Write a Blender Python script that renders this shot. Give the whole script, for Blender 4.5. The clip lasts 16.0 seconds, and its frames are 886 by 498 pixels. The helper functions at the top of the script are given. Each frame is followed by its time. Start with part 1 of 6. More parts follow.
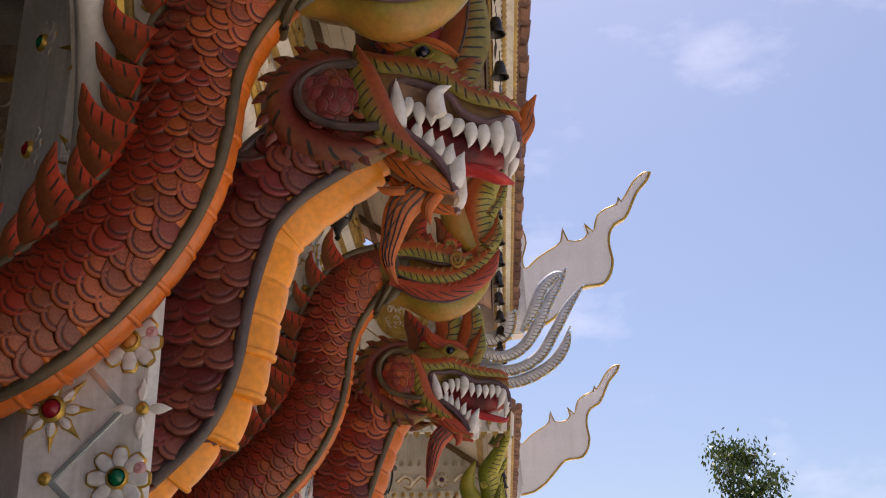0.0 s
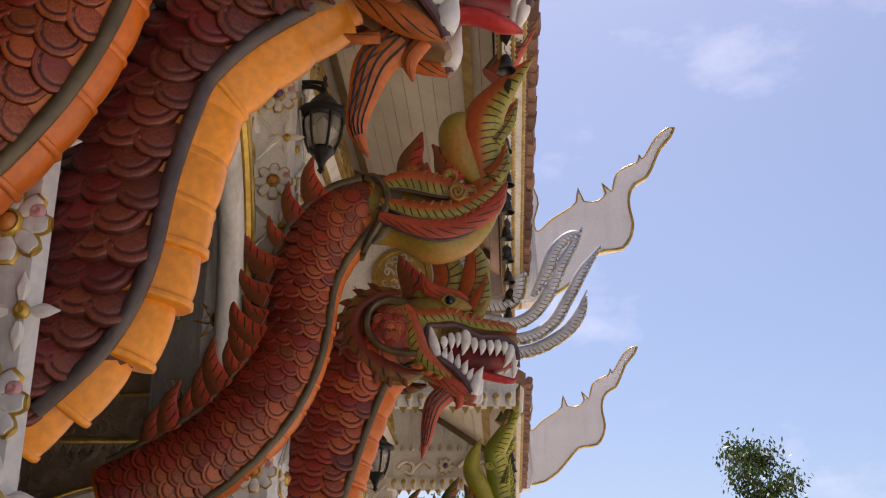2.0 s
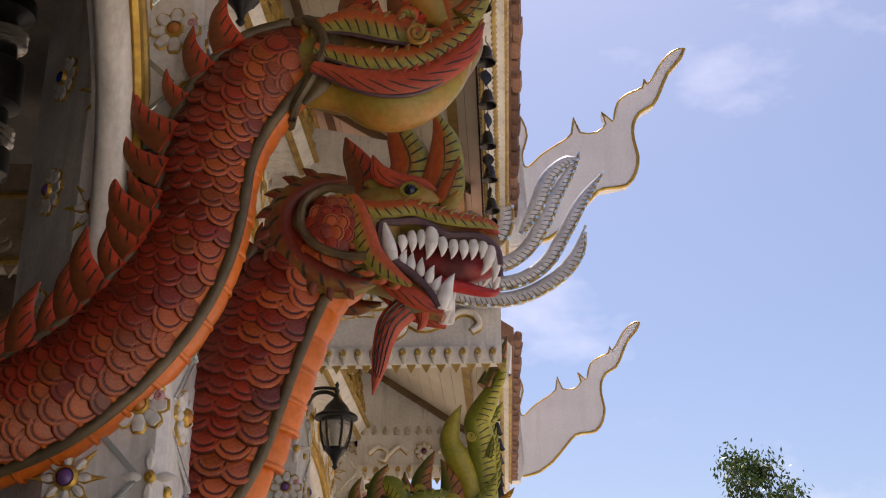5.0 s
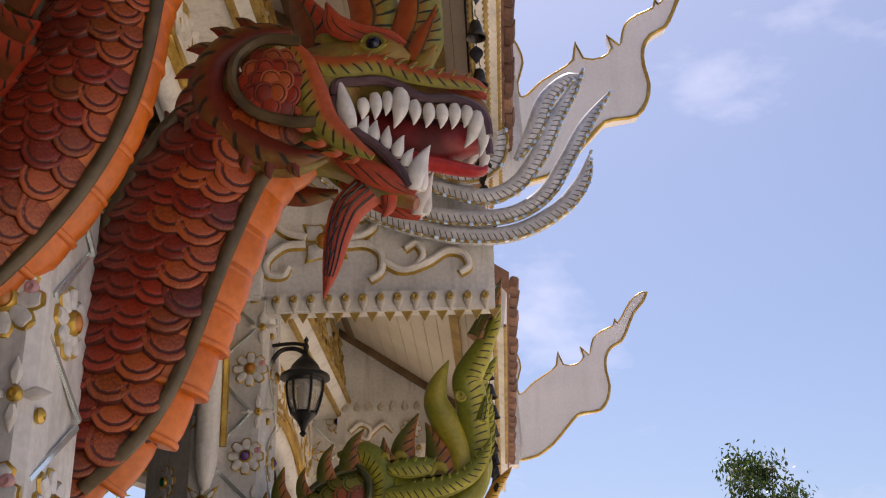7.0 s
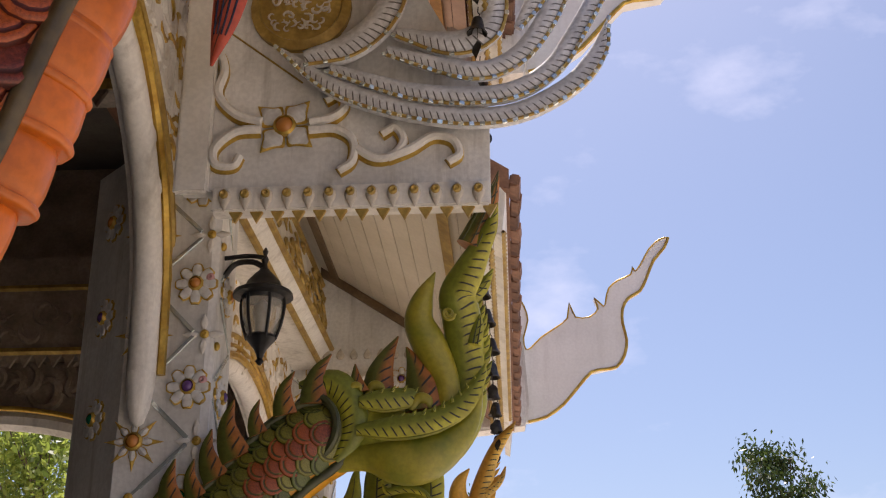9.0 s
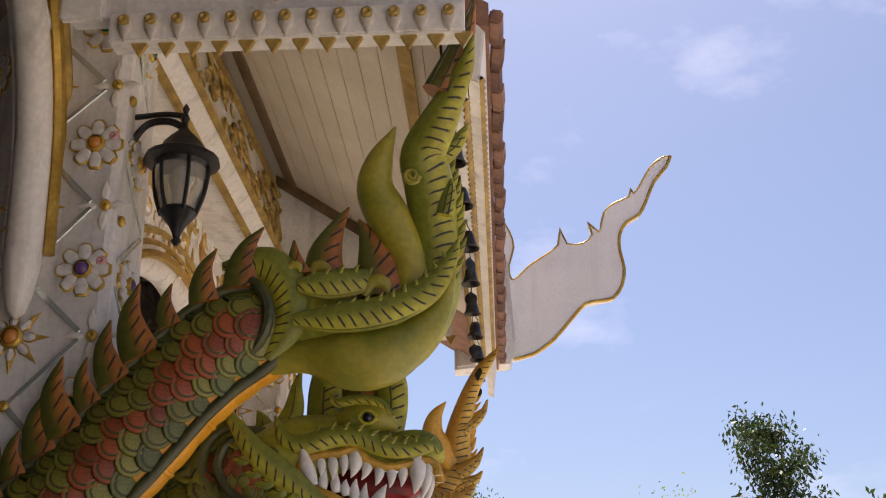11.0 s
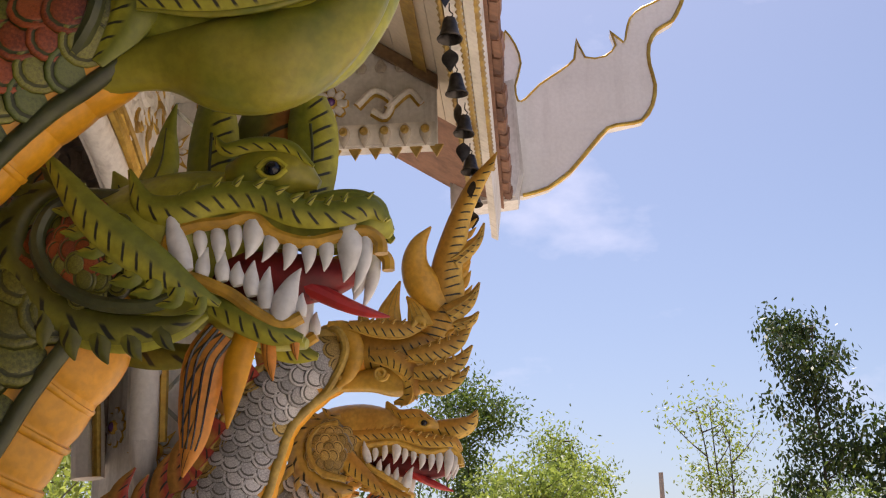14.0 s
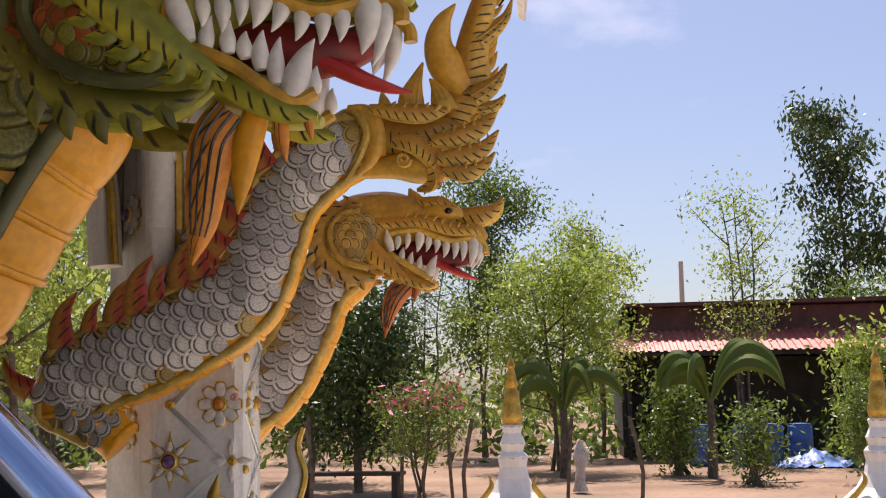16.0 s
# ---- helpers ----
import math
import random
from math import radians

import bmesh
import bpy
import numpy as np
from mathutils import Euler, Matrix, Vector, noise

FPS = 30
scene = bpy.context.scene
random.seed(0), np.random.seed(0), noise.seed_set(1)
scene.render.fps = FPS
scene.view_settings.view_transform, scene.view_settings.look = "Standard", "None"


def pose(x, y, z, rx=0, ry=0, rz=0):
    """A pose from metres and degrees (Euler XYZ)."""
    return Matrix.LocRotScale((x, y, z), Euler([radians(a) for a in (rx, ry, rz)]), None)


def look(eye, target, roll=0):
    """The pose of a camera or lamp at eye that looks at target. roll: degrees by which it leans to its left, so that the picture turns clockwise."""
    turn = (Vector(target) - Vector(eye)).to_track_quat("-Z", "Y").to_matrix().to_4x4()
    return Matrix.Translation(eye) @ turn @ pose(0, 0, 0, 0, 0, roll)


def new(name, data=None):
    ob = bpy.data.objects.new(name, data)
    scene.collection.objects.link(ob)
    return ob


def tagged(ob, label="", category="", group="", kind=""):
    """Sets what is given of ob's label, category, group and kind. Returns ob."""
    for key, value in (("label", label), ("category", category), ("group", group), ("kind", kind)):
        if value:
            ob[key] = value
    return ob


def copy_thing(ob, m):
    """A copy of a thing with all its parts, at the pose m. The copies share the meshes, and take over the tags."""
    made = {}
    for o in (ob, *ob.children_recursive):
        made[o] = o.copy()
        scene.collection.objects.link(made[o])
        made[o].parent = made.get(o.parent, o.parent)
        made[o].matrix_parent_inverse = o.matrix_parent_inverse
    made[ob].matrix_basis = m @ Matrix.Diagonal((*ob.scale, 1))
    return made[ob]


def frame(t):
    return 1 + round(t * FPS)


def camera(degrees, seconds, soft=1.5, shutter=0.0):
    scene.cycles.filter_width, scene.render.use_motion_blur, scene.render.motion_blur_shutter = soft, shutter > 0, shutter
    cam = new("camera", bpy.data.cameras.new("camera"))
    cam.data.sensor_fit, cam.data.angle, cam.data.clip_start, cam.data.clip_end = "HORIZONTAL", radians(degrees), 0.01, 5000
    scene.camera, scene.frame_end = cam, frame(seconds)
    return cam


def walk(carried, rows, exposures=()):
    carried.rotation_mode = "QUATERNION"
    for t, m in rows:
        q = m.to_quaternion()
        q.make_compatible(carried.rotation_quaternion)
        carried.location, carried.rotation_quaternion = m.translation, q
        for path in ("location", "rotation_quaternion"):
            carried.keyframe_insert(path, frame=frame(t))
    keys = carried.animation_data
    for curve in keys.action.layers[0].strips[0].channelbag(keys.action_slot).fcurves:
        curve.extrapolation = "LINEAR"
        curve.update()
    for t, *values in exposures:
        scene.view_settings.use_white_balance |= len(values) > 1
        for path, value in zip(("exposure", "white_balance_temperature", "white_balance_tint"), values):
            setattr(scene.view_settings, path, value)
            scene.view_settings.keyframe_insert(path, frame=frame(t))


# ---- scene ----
cam = camera(40.2, 16.0, 1.15)
METRES, EYE, TILT, LEAN, TURN = 8.0, 1.6, 20.84, 0.0, 2.7
ROWS = [
    (0.0, 0.0, 0.0, 0.0, 0.0, 0.0, 0.0),
    (0.5, 0.004, 0.0324, -0.0129, 0.48, 0.24, -0.01),
    (1.0, 0.0051, 0.0624, -0.025, 0.44, 0.23, 0.06),
    (1.5, 0.0026, 0.089, -0.0348, -0.12, 0.06, 0.13),
    (2.0, 0.0081, 0.1185, -0.0431, 0.55, 0.12, -0.29),
    (2.5, 0.0083, 0.147, -0.0555, 0.5, 0.39, 0.36),
    (3.0, 0.0084, 0.1788, -0.0673, 0.14, 0.38, 0.48),
    (3.5, 0.0154, 0.2092, -0.0765, 0.44, 0.41, -0.05),
    (4.0, 0.0171, 0.2382, -0.0889, 0.11, 0.57, 0.06),
    (6.5, 0.0303, 0.3992, -0.1504, 0.24, 1.56, 0.28),
    (7.0, 0.0306, 0.4305, -0.1635, 0.01, 1.49, 0.51),
    (7.5, 0.034, 0.4677, -0.1784, 0.19, 1.44, 0.69),
    (8.0, 0.0376, 0.5011, -0.1915, 0.51, 1.55, 0.85),
    (8.5, 0.0405, 0.5389, -0.2055, 0.41, 1.4, 0.65),
    (9.0, 0.0457, 0.5739, -0.2192, 0.64, 1.29, 0.37),
    (11.5, 0.058, 0.745, -0.2868, -0.01, 0.06, 0.41),
    (12.0, 0.064, 0.7792, -0.2994, 0.29, -0.16, 0.36),
    (12.5, 0.0666, 0.8155, -0.3176, 0.06, -0.36, 1.21),
    (13.0, 0.0736, 0.8452, -0.3267, 0.78, -1.1, 0.85),
    (13.5, 0.0754, 0.8757, -0.3381, 0.95, -1.99, 1.37),
    (14.0, 0.0762, 0.899, -0.3455, 1.12, -3.82, 1.59),
    (14.5, 0.0807, 0.9159, -0.3498, 1.66, -6.64, 1.72),
    (15.0, 0.0791, 0.9203, -0.3496, 1.61, -9.6, 1.55),
    (15.5, 0.0768, 0.924, -0.3511, 1.84, -11.85, 1.56),
    (16.0, 0.074, 0.9262, -0.3525, 2.15, -13.68, 1.73),
]
walk(cam, [(t, pose(0, 0, EYE, TILT, LEAN, TURN) @ pose(METRES * x, METRES * y, METRES * z, 90 + pitch, roll, yaw)) for t, x, y, z, yaw, pitch, roll in ROWS], [(0.0, 0.67, 6330, 21), (12.0, 0.67, 6350, 21), (16.0, 0.65, 6520, 22)])

# ---- sky, sun ----
SUN_UP, SUN_TURN = 62.0, -6.0
world = bpy.data.worlds.new("sky")
scene.world = world
world.use_nodes = True
wn, wl = world.node_tree.nodes, world.node_tree.links
wn.clear()
sky = wn.new("ShaderNodeTexSky")
sky.sky_type, sky.sun_disc = "NISHITA", False
sky.sun_elevation, sky.sun_rotation = radians(SUN_UP), radians(SUN_TURN)
sky.air_density, sky.dust_density, sky.ozone_density = 1.0, 1.6, 2.5
geo = wn.new("ShaderNodeTexCoord")
puff = wn.new("ShaderNodeTexNoise")
puff.inputs["Scale"].default_value, puff.inputs["Detail"].default_value, puff.inputs["Roughness"].default_value = 5.5, 6, 0.55
stretch = wn.new("ShaderNodeMapping")
stretch.inputs["Scale"].default_value = (1, 1, 2.0)
stretch.inputs["Location"].default_value = (0.35, 0.1, 0.2)
band = wn.new("ShaderNodeValToRGB")
band.color_ramp.elements[0].position, band.color_ramp.elements[1].position = 0.56, 0.9
cloud = wn.new("ShaderNodeMix")
cloud.data_type = "RGBA"
cloud.inputs["B"].default_value = (8.2, 8.3, 9.4, 1)
back = wn.new("ShaderNodeBackground")
back.inputs["Strength"].default_value = 0.078
wout = wn.new("ShaderNodeOutputWorld")
wl.new(geo.outputs["Generated"], stretch.inputs["Vector"])
wl.new(stretch.outputs["Vector"], puff.inputs["Vector"])
wl.new(puff.outputs["Fac"], band.inputs["Fac"])
wl.new(band.outputs["Color"], cloud.inputs["Factor"])
wl.new(sky.outputs["Color"], cloud.inputs["A"])
wl.new(cloud.outputs["Result"], back.inputs["Color"])
wl.new(back.outputs["Background"], wout.inputs["Surface"])
sun_data = bpy.data.lights.new("sun", "SUN")
sun_data.energy, sun_data.angle, sun_data.color = 5.0, radians(0.6), (1.0, 0.94, 0.84)
sun = new("sun", sun_data)
az, el = radians(SUN_TURN), radians(SUN_UP)
sun.matrix_world = look((0, 0, 0), (-math.sin(az) * math.cos(el), -math.cos(az) * math.cos(el), -math.sin(el)))


# ---- materials ----
def paint(name, dark, light, rough=0.5, metal=0.0, scale=6.0, bump=0.2, fine=45.0, strokes=None, spots=None, rand=0.0, bumpdist=0.01, islands=0.0, grime=0.22, streak=0.0):
    """Weathered paint: two tones over coarse noise, fine grain, soot; strokes: (colour, per metre, skew) painted lines along a sweep."""
    m = bpy.data.materials.new(name)
    m.use_nodes = True
    n, l = m.node_tree.nodes, m.node_tree.links
    bsdf = n["Principled BSDF"]
    tc = n.new("ShaderNodeTexCoord")
    big = n.new("ShaderNodeTexNoise")
    big.inputs["Scale"].default_value, big.inputs["Detail"].default_value = scale, 4
    small = n.new("ShaderNodeTexNoise")
    small.inputs["Scale"].default_value, small.inputs["Detail"].default_value = fine, 5
    l.new(tc.outputs["Object"], big.inputs["Vector"])
    l.new(tc.outputs["Object"], small.inputs["Vector"])
    ramp = n.new("ShaderNodeValToRGB")
    ramp.color_ramp.elements[0].position, ramp.color_ramp.elements[1].position = 0.32, 0.68
    ramp.color_ramp.elements[0].color, ramp.color_ramp.elements[1].color = (*dark, 1), (*light, 1)
    fac = big.outputs["Fac"]
    if rand or islands:
        src = n.new("ShaderNodeObjectInfo").outputs["Random"] if rand else n.new("ShaderNodeNewGeometry").outputs["Random Per Island"]
        mr = n.new("ShaderNodeMapRange")
        mr.inputs["To Min"].default_value, mr.inputs["To Max"].default_value = -(rand or islands), rand or islands
        l.new(src, mr.inputs["Value"])
        add = n.new("ShaderNodeMath")
        l.new(fac, add.inputs[0]), l.new(mr.outputs["Result"], add.inputs[1])
        fac = add.outputs[0]
    l.new(fac, ramp.inputs["Fac"])
    col = ramp.outputs["Color"]

    def mixed(factor, a, b, mode="MIX"):
        mx = n.new("ShaderNodeMix")
        mx.data_type, mx.blend_type = "RGBA", mode
        if hasattr(factor, "links"):
            l.new(factor, mx.inputs["Factor"])
        else:
            mx.inputs["Factor"].default_value = factor
        for key, val in (("A", a), ("B", b)):
            if hasattr(val, "links"):
                l.new(val, mx.inputs[key])
            else:
                mx.inputs[key].default_value = (*val, 1)
        return mx.outputs["Result"]

    if strokes:
        scol, per, skew = strokes
        sep = n.new("ShaderNodeSeparateXYZ")
        l.new(tc.outputs["UV"], sep.inputs["Vector"])
        a1 = n.new("ShaderNodeMath"); a1.operation = "MULTIPLY"; a1.inputs[1].default_value = per
        l.new(sep.outputs["Y"], a1.inputs[0])
        a2 = n.new("ShaderNodeMath"); a2.operation = "MULTIPLY_ADD"; a2.inputs[1].default_value = skew
        l.new(sep.outputs["X"], a2.inputs[0]); l.new(a1.outputs[0], a2.inputs[2])
        wob = n.new("ShaderNodeMath"); wob.operation = "MULTIPLY_ADD"; wob.inputs[1].default_value = 0.5
        l.new(big.outputs["Fac"], wob.inputs[0]); l.new(a2.outputs[0], wob.inputs[2])
        fr = n.new("ShaderNodeMath"); fr.operation = "FRACT"
        l.new(wob.outputs[0], fr.inputs[0])
        pp = n.new("ShaderNodeMath"); pp.operation = "PINGPONG"; pp.inputs[1].default_value = 0.5
        l.new(fr.outputs[0], pp.inputs[0])
        st = n.new("ShaderNodeMapRange"); st.inputs["From Min"].default_value, st.inputs["From Max"].default_value = 0.13, 0.07
        l.new(pp.outputs[0], st.inputs["Value"])
        win = n.new("ShaderNodeMath"); win.operation = "PINGPONG"; win.inputs[1].default_value = 0.5
        l.new(sep.outputs["X"], win.inputs[0])
        wr = n.new("ShaderNodeMapRange"); wr.inputs["From Min"].default_value, wr.inputs["From Max"].default_value = 0.06, 0.14
        l.new(win.outputs[0], wr.inputs["Value"])
        half = n.new("ShaderNodeMapRange"); half.inputs["From Min"].default_value, half.inputs["From Max"].default_value = 0.56, 0.46
        l.new(sep.outputs["X"], half.inputs["Value"])
        wm = n.new("ShaderNodeMath"); wm.operation = "MULTIPLY"
        l.new(wr.outputs["Result"], wm.inputs[0]); l.new(half.outputs["Result"], wm.inputs[1])
        ml = n.new("ShaderNodeMath"); ml.operation = "MULTIPLY"
        l.new(st.outputs["Result"], ml.inputs[0]); l.new(wm.outputs[0], ml.inputs[1])
        edge = n.new("ShaderNodeMapRange"); edge.inputs["From Min"].default_value, edge.inputs["From Max"].default_value = 0.3, 0.62
        l.new(sep.outputs["X"], edge.inputs["Value"])
        if spots:
            col = mixed(edge.outputs["Result"], col, spots)
        col = mixed(ml.outputs[0], col, scol)
    dirt = n.new("ShaderNodeValToRGB")
    dirt.color_ramp.elements[0].position, dirt.color_ramp.elements[1].position = 0.38, 0.62
    dirt.color_ramp.elements[0].color = (1 - grime, 1 - grime, 1 - grime, 1)
    l.new(small.outputs["Fac"], dirt.inputs["Fac"])
    col = mixed(1.0, col, dirt.outputs["Color"], "MULTIPLY")
    if streak:
        run = n.new("ShaderNodeMapping")
        run.inputs["Scale"].default_value = (7, 7, .7)
        l.new(tc.outputs["Object"], run.inputs["Vector"])
        rain = n.new("ShaderNodeTexNoise")
        rain.inputs["Scale"].default_value, rain.inputs["Detail"].default_value, rain.inputs["Roughness"].default_value = 1.6, 6, .65
        l.new(run.outputs["Vector"], rain.inputs["Vector"])
        sr = n.new("ShaderNodeMapRange")
        sr.inputs["From Min"].default_value, sr.inputs["From Max"].default_value, sr.inputs["To Max"].default_value = .5, .78, streak
        l.new(rain.outputs["Fac"], sr.inputs["Value"])
        col = mixed(sr.outputs["Result"], col, (.2, .17, .13))
    l.new(col, bsdf.inputs["Base Color"])
    rr = n.new("ShaderNodeMapRange")
    rr.inputs["To Min"].default_value, rr.inputs["To Max"].default_value = max(0.05, rough - 0.12), min(1, rough + 0.15)
    l.new(small.outputs["Fac"], rr.inputs["Value"])
    l.new(rr.outputs["Result"], bsdf.inputs["Roughness"])
    bsdf.inputs["Metallic"].default_value = metal
    bp = n.new("ShaderNodeBump")
    bp.inputs["Strength"].default_value, bp.inputs["Distance"].default_value = bump, bumpdist
    l.new(small.outputs["Fac"], bp.inputs["Height"])
    l.new(bp.outputs["Normal"], bsdf.inputs["Normal"])
    return m


INK = (0.02, 0.02, 0.012)
M = {
    "white": paint("white_plaster", (0.7, 0.67, 0.6), (0.84, 0.81, 0.75), 0.6, scale=2.5, bump=0.12, grime=0.1, streak=.55),
    "white_cold": paint("white_cement_paint", (0.54, 0.53, 0.5), (0.84, 0.83, 0.8), 0.55, scale=2.2, bump=0.15, grime=0.12, streak=.6),
    "bright": paint("clean_white_paint", (0.76, 0.76, 0.74), (0.87, 0.87, 0.85), 0.45, scale=2.2, bump=0.1, grime=0.06, streak=.16),
    "relief": paint("cream_relief", (0.5, 0.45, 0.36), (0.7, 0.64, 0.54), 0.55, scale=5, streak=.4),
    # darker copy of the cream relief, holding the gallery's shade in its colour
    "relief_dim": paint("cream_relief_in_shade", (0.2, 0.155, 0.11), (0.36, 0.29, 0.22), 0.6, scale=5),
    # board colour made creamier to hold warm light bounced from the ground
    "board": paint("soffit_board", (0.7, 0.62, 0.48), (0.8, 0.72, 0.58), 0.55, scale=3, rand=0.06, bump=0.08, grime=0.08),
    "gold": paint("gold_paint", (0.42, 0.24, 0.03), (0.68, 0.46, 0.09), 0.35, 0.55, scale=9),
    "gold_dull": paint("dull_gold_paint", (0.32, 0.2, 0.05), (0.56, 0.39, 0.1), 0.45, 0.4, scale=9),
    "wood": paint("brown_timber", (0.14, 0.085, 0.04), (0.26, 0.17, 0.09), 0.6, scale=5),
    "tile": paint("roof_tile", (0.12, 0.06, 0.04), (0.3, 0.16, 0.1), 0.7, scale=8, rand=0.3),
    "bronze": paint("dark_bronze", (0.035, 0.032, 0.03), (0.09, 0.08, 0.07), 0.4, 0.8, scale=30),
    "black": paint("black_iron", (0.012, 0.012, 0.013), (0.03, 0.03, 0.03), 0.4, 0.3, scale=20, bump=0.1),
    "silver": paint("silver_paint", (0.6, 0.6, 0.6), (0.78, 0.78, 0.79), 0.45, 0.1, scale=6, strokes=((0.12, 0.11, 0.1), 30, 1.5)),
    "dirt": paint("red_earth", (0.2, 0.115, 0.065), (0.36, 0.23, 0.14), 0.95, scale=0.4, fine=8, bumpdist=0.03),
    "court": paint("pale_concrete", (0.56, 0.49, 0.38), (0.68, 0.6, 0.48), 0.85, scale=0.7, fine=20),
    "tooth": paint("white_tooth_paint", (0.62, 0.61, 0.57), (0.82, 0.81, 0.77), 0.3, scale=12, grime=0.12, bump=0.05),
    "tongue": paint("red_gloss", (0.35, 0.02, 0.02), (0.6, 0.05, 0.04), 0.35, scale=9),
    "gum": paint("dark_red_mouth", (0.09, 0.008, 0.008), (0.3, 0.02, 0.02), 0.45, scale=9),
    "eye": paint("eye_black", (0.004, 0.004, 0.006), (0.012, 0.014, 0.03), 0.12, scale=20, bump=0),
    # gallery shade as a base colour, for walls, floor and ceiling
    "dark": paint("gallery_shade_tone", (0.07, 0.06, 0.05), (0.13, 0.115, 0.1), 0.7, scale=3),
}


def plain(name, col, rough=0.3, metal=0.0, trans=0.0):
    m = bpy.data.materials.new(name)
    m.use_nodes = True
    b = m.node_tree.nodes["Principled BSDF"]
    b.inputs["Base Color"].default_value, b.inputs["Roughness"].default_value = (*col, 1), rough
    b.inputs["Metallic"].default_value, b.inputs["Transmission Weight"].default_value = metal, trans
    return m


M["mirror"] = plain("mirror_glass", (0.8, 0.86, 0.83), 0.16, 0.7)
M["glass"] = plain("smoky_glass", (0.75, 0.72, 0.62), 0.12, 0.0, 0.75)
M["ruby"], M["emerald"], M["violet"], M["sapphire"], M["amber"] = (plain(a, c, 0.12) for a, c in (
    ("red_glass", (0.25, 0.01, 0.02)), ("green_glass", (0.0, 0.12, 0.05)), ("violet_glass", (0.13, 0.06, 0.2)), ("blue_glass", (0.01, 0.02, 0.2)), ("amber_glass", (0.5, 0.2, 0.04))))
M["pink"] = plain("pink_glass", (0.55, 0.3, 0.3), 0.15)


# ---- mesh helpers ----
def part(name, bm, material, parent=None, label="", smooth=True):
    """One bmesh as one mesh object under a thing or a part; material: one or a list."""
    me = bpy.data.meshes.new(name)
    bm.normal_update()
    bm.to_mesh(me)
    bm.free()
    for m in material if isinstance(material, (list, tuple)) else [material]:
        me.materials.append(m)
    if smooth:
        me.polygons.foreach_set("use_smooth", [True] * len(me.polygons))
        me.set_sharp_from_angle(angle=radians(40))
    ob = new(name, me)
    if parent:
        ob.parent = parent
    return tagged(ob, label)


def share(name, mesh, parent, m):
    ob = new(name, mesh)
    ob.parent, ob.matrix_local = parent, m
    return ob


def empty(name, m, label, category, group="", kind=""):
    ob = new(name)
    ob.empty_display_size = 0.05
    ob.matrix_world = m
    return tagged(ob, label, category, group, kind)


def smooth_path(pts, per=6):
    """Catmull-Rom through rows of numbers."""
    p = [np.array(a, float) for a in pts]
    p = [2 * p[0] - p[1], *p, 2 * p[-1] - p[-2]]
    out = []
    for i in range(1, len(p) - 2):
        for k in range(per):
            t = k / per
            a, b, c, d = p[i - 1:i + 3]
            out.append(0.5 * (2 * b + (c - a) * t + (2 * a - 5 * b + 4 * c - d) * t * t + (3 * b - a - 3 * c + d) * t ** 3))
    out.append(p[-2])
    return out


def sweep(bm, pts, y=0.0, depth=1.0, n=10, per=5, dmax=9.0, twist=0.0, bend=None):
    """A closed solid along rows (x, z, half width): elliptical section, half depth = depth * half width, in the plane y.
    bend: y offset along the way, from 0 to bend."""
    rows = smooth_path(pts, per)
    uv = bm.loops.layers.uv.verify()
    rings, run, info = [], 0.0, []
    for i, r in enumerate(rows):
        a, b = rows[max(i - 1, 0)], rows[min(i + 1, len(rows) - 1)]
        tx, tz = b[0] - a[0], b[1] - a[1]
        ln = math.hypot(tx, tz) or 1
        nx, nz = -tz / ln, tx / ln
        if i:
            run += math.hypot(r[0] - rows[i - 1][0], r[1] - rows[i - 1][1])
        w = max(r[2], 0.0008)
        d = min(depth * w, dmax)
        yo = y + (bend or 0.0) * (i / (len(rows) - 1)) ** 1.5
        ring = [bm.verts.new((r[0] + nx * w * math.cos(q), yo - d * math.sin(q), r[1] + nz * w * math.cos(q))) for q in (2 * math.pi * k / n for k in range(n))]
        rings.append(ring)
        info.append(run)
    for i in range(len(rings) - 1):
        for k in range(n):
            k2 = (k + 1) % n
            f = bm.faces.new((rings[i][k], rings[i + 1][k], rings[i + 1][k2], rings[i][k2]))
            xs = (0.5 + 0.5 * math.cos(2 * math.pi * k / n), 0.5 + 0.5 * math.cos(2 * math.pi * (k + 1) / n))
            for lp, q in zip(f.loops, ((xs[0], info[i]), (xs[0], info[i + 1]), (xs[1], info[i + 1]), (xs[1], info[i]))):
                lp[uv].uv = q
    bm.faces.new(rings[0])
    bm.faces.new(list(reversed(rings[-1])))
    return bm


def box(bm, x0, x1, y0, y1, z0, z1, bevel=0.0, mi=0):
    vs = [bm.verts.new((x, y, z)) for x in (x0, x1) for y in (y0, y1) for z in (z0, z1)]
    fs = [bm.faces.new([vs[i] for i in q]) for q in ((0, 1, 3, 2), (4, 6, 7, 5), (0, 4, 5, 1), (2, 3, 7, 6), (0, 2, 6, 4), (1, 5, 7, 3))]
    for f in fs:
        f.material_index = mi
    if bevel:
        bmesh.ops.bevel(bm, geom=list({e for f in fs for e in f.edges}), offset=bevel, segments=2, affect="EDGES", clamp_overlap=True)
    return bm


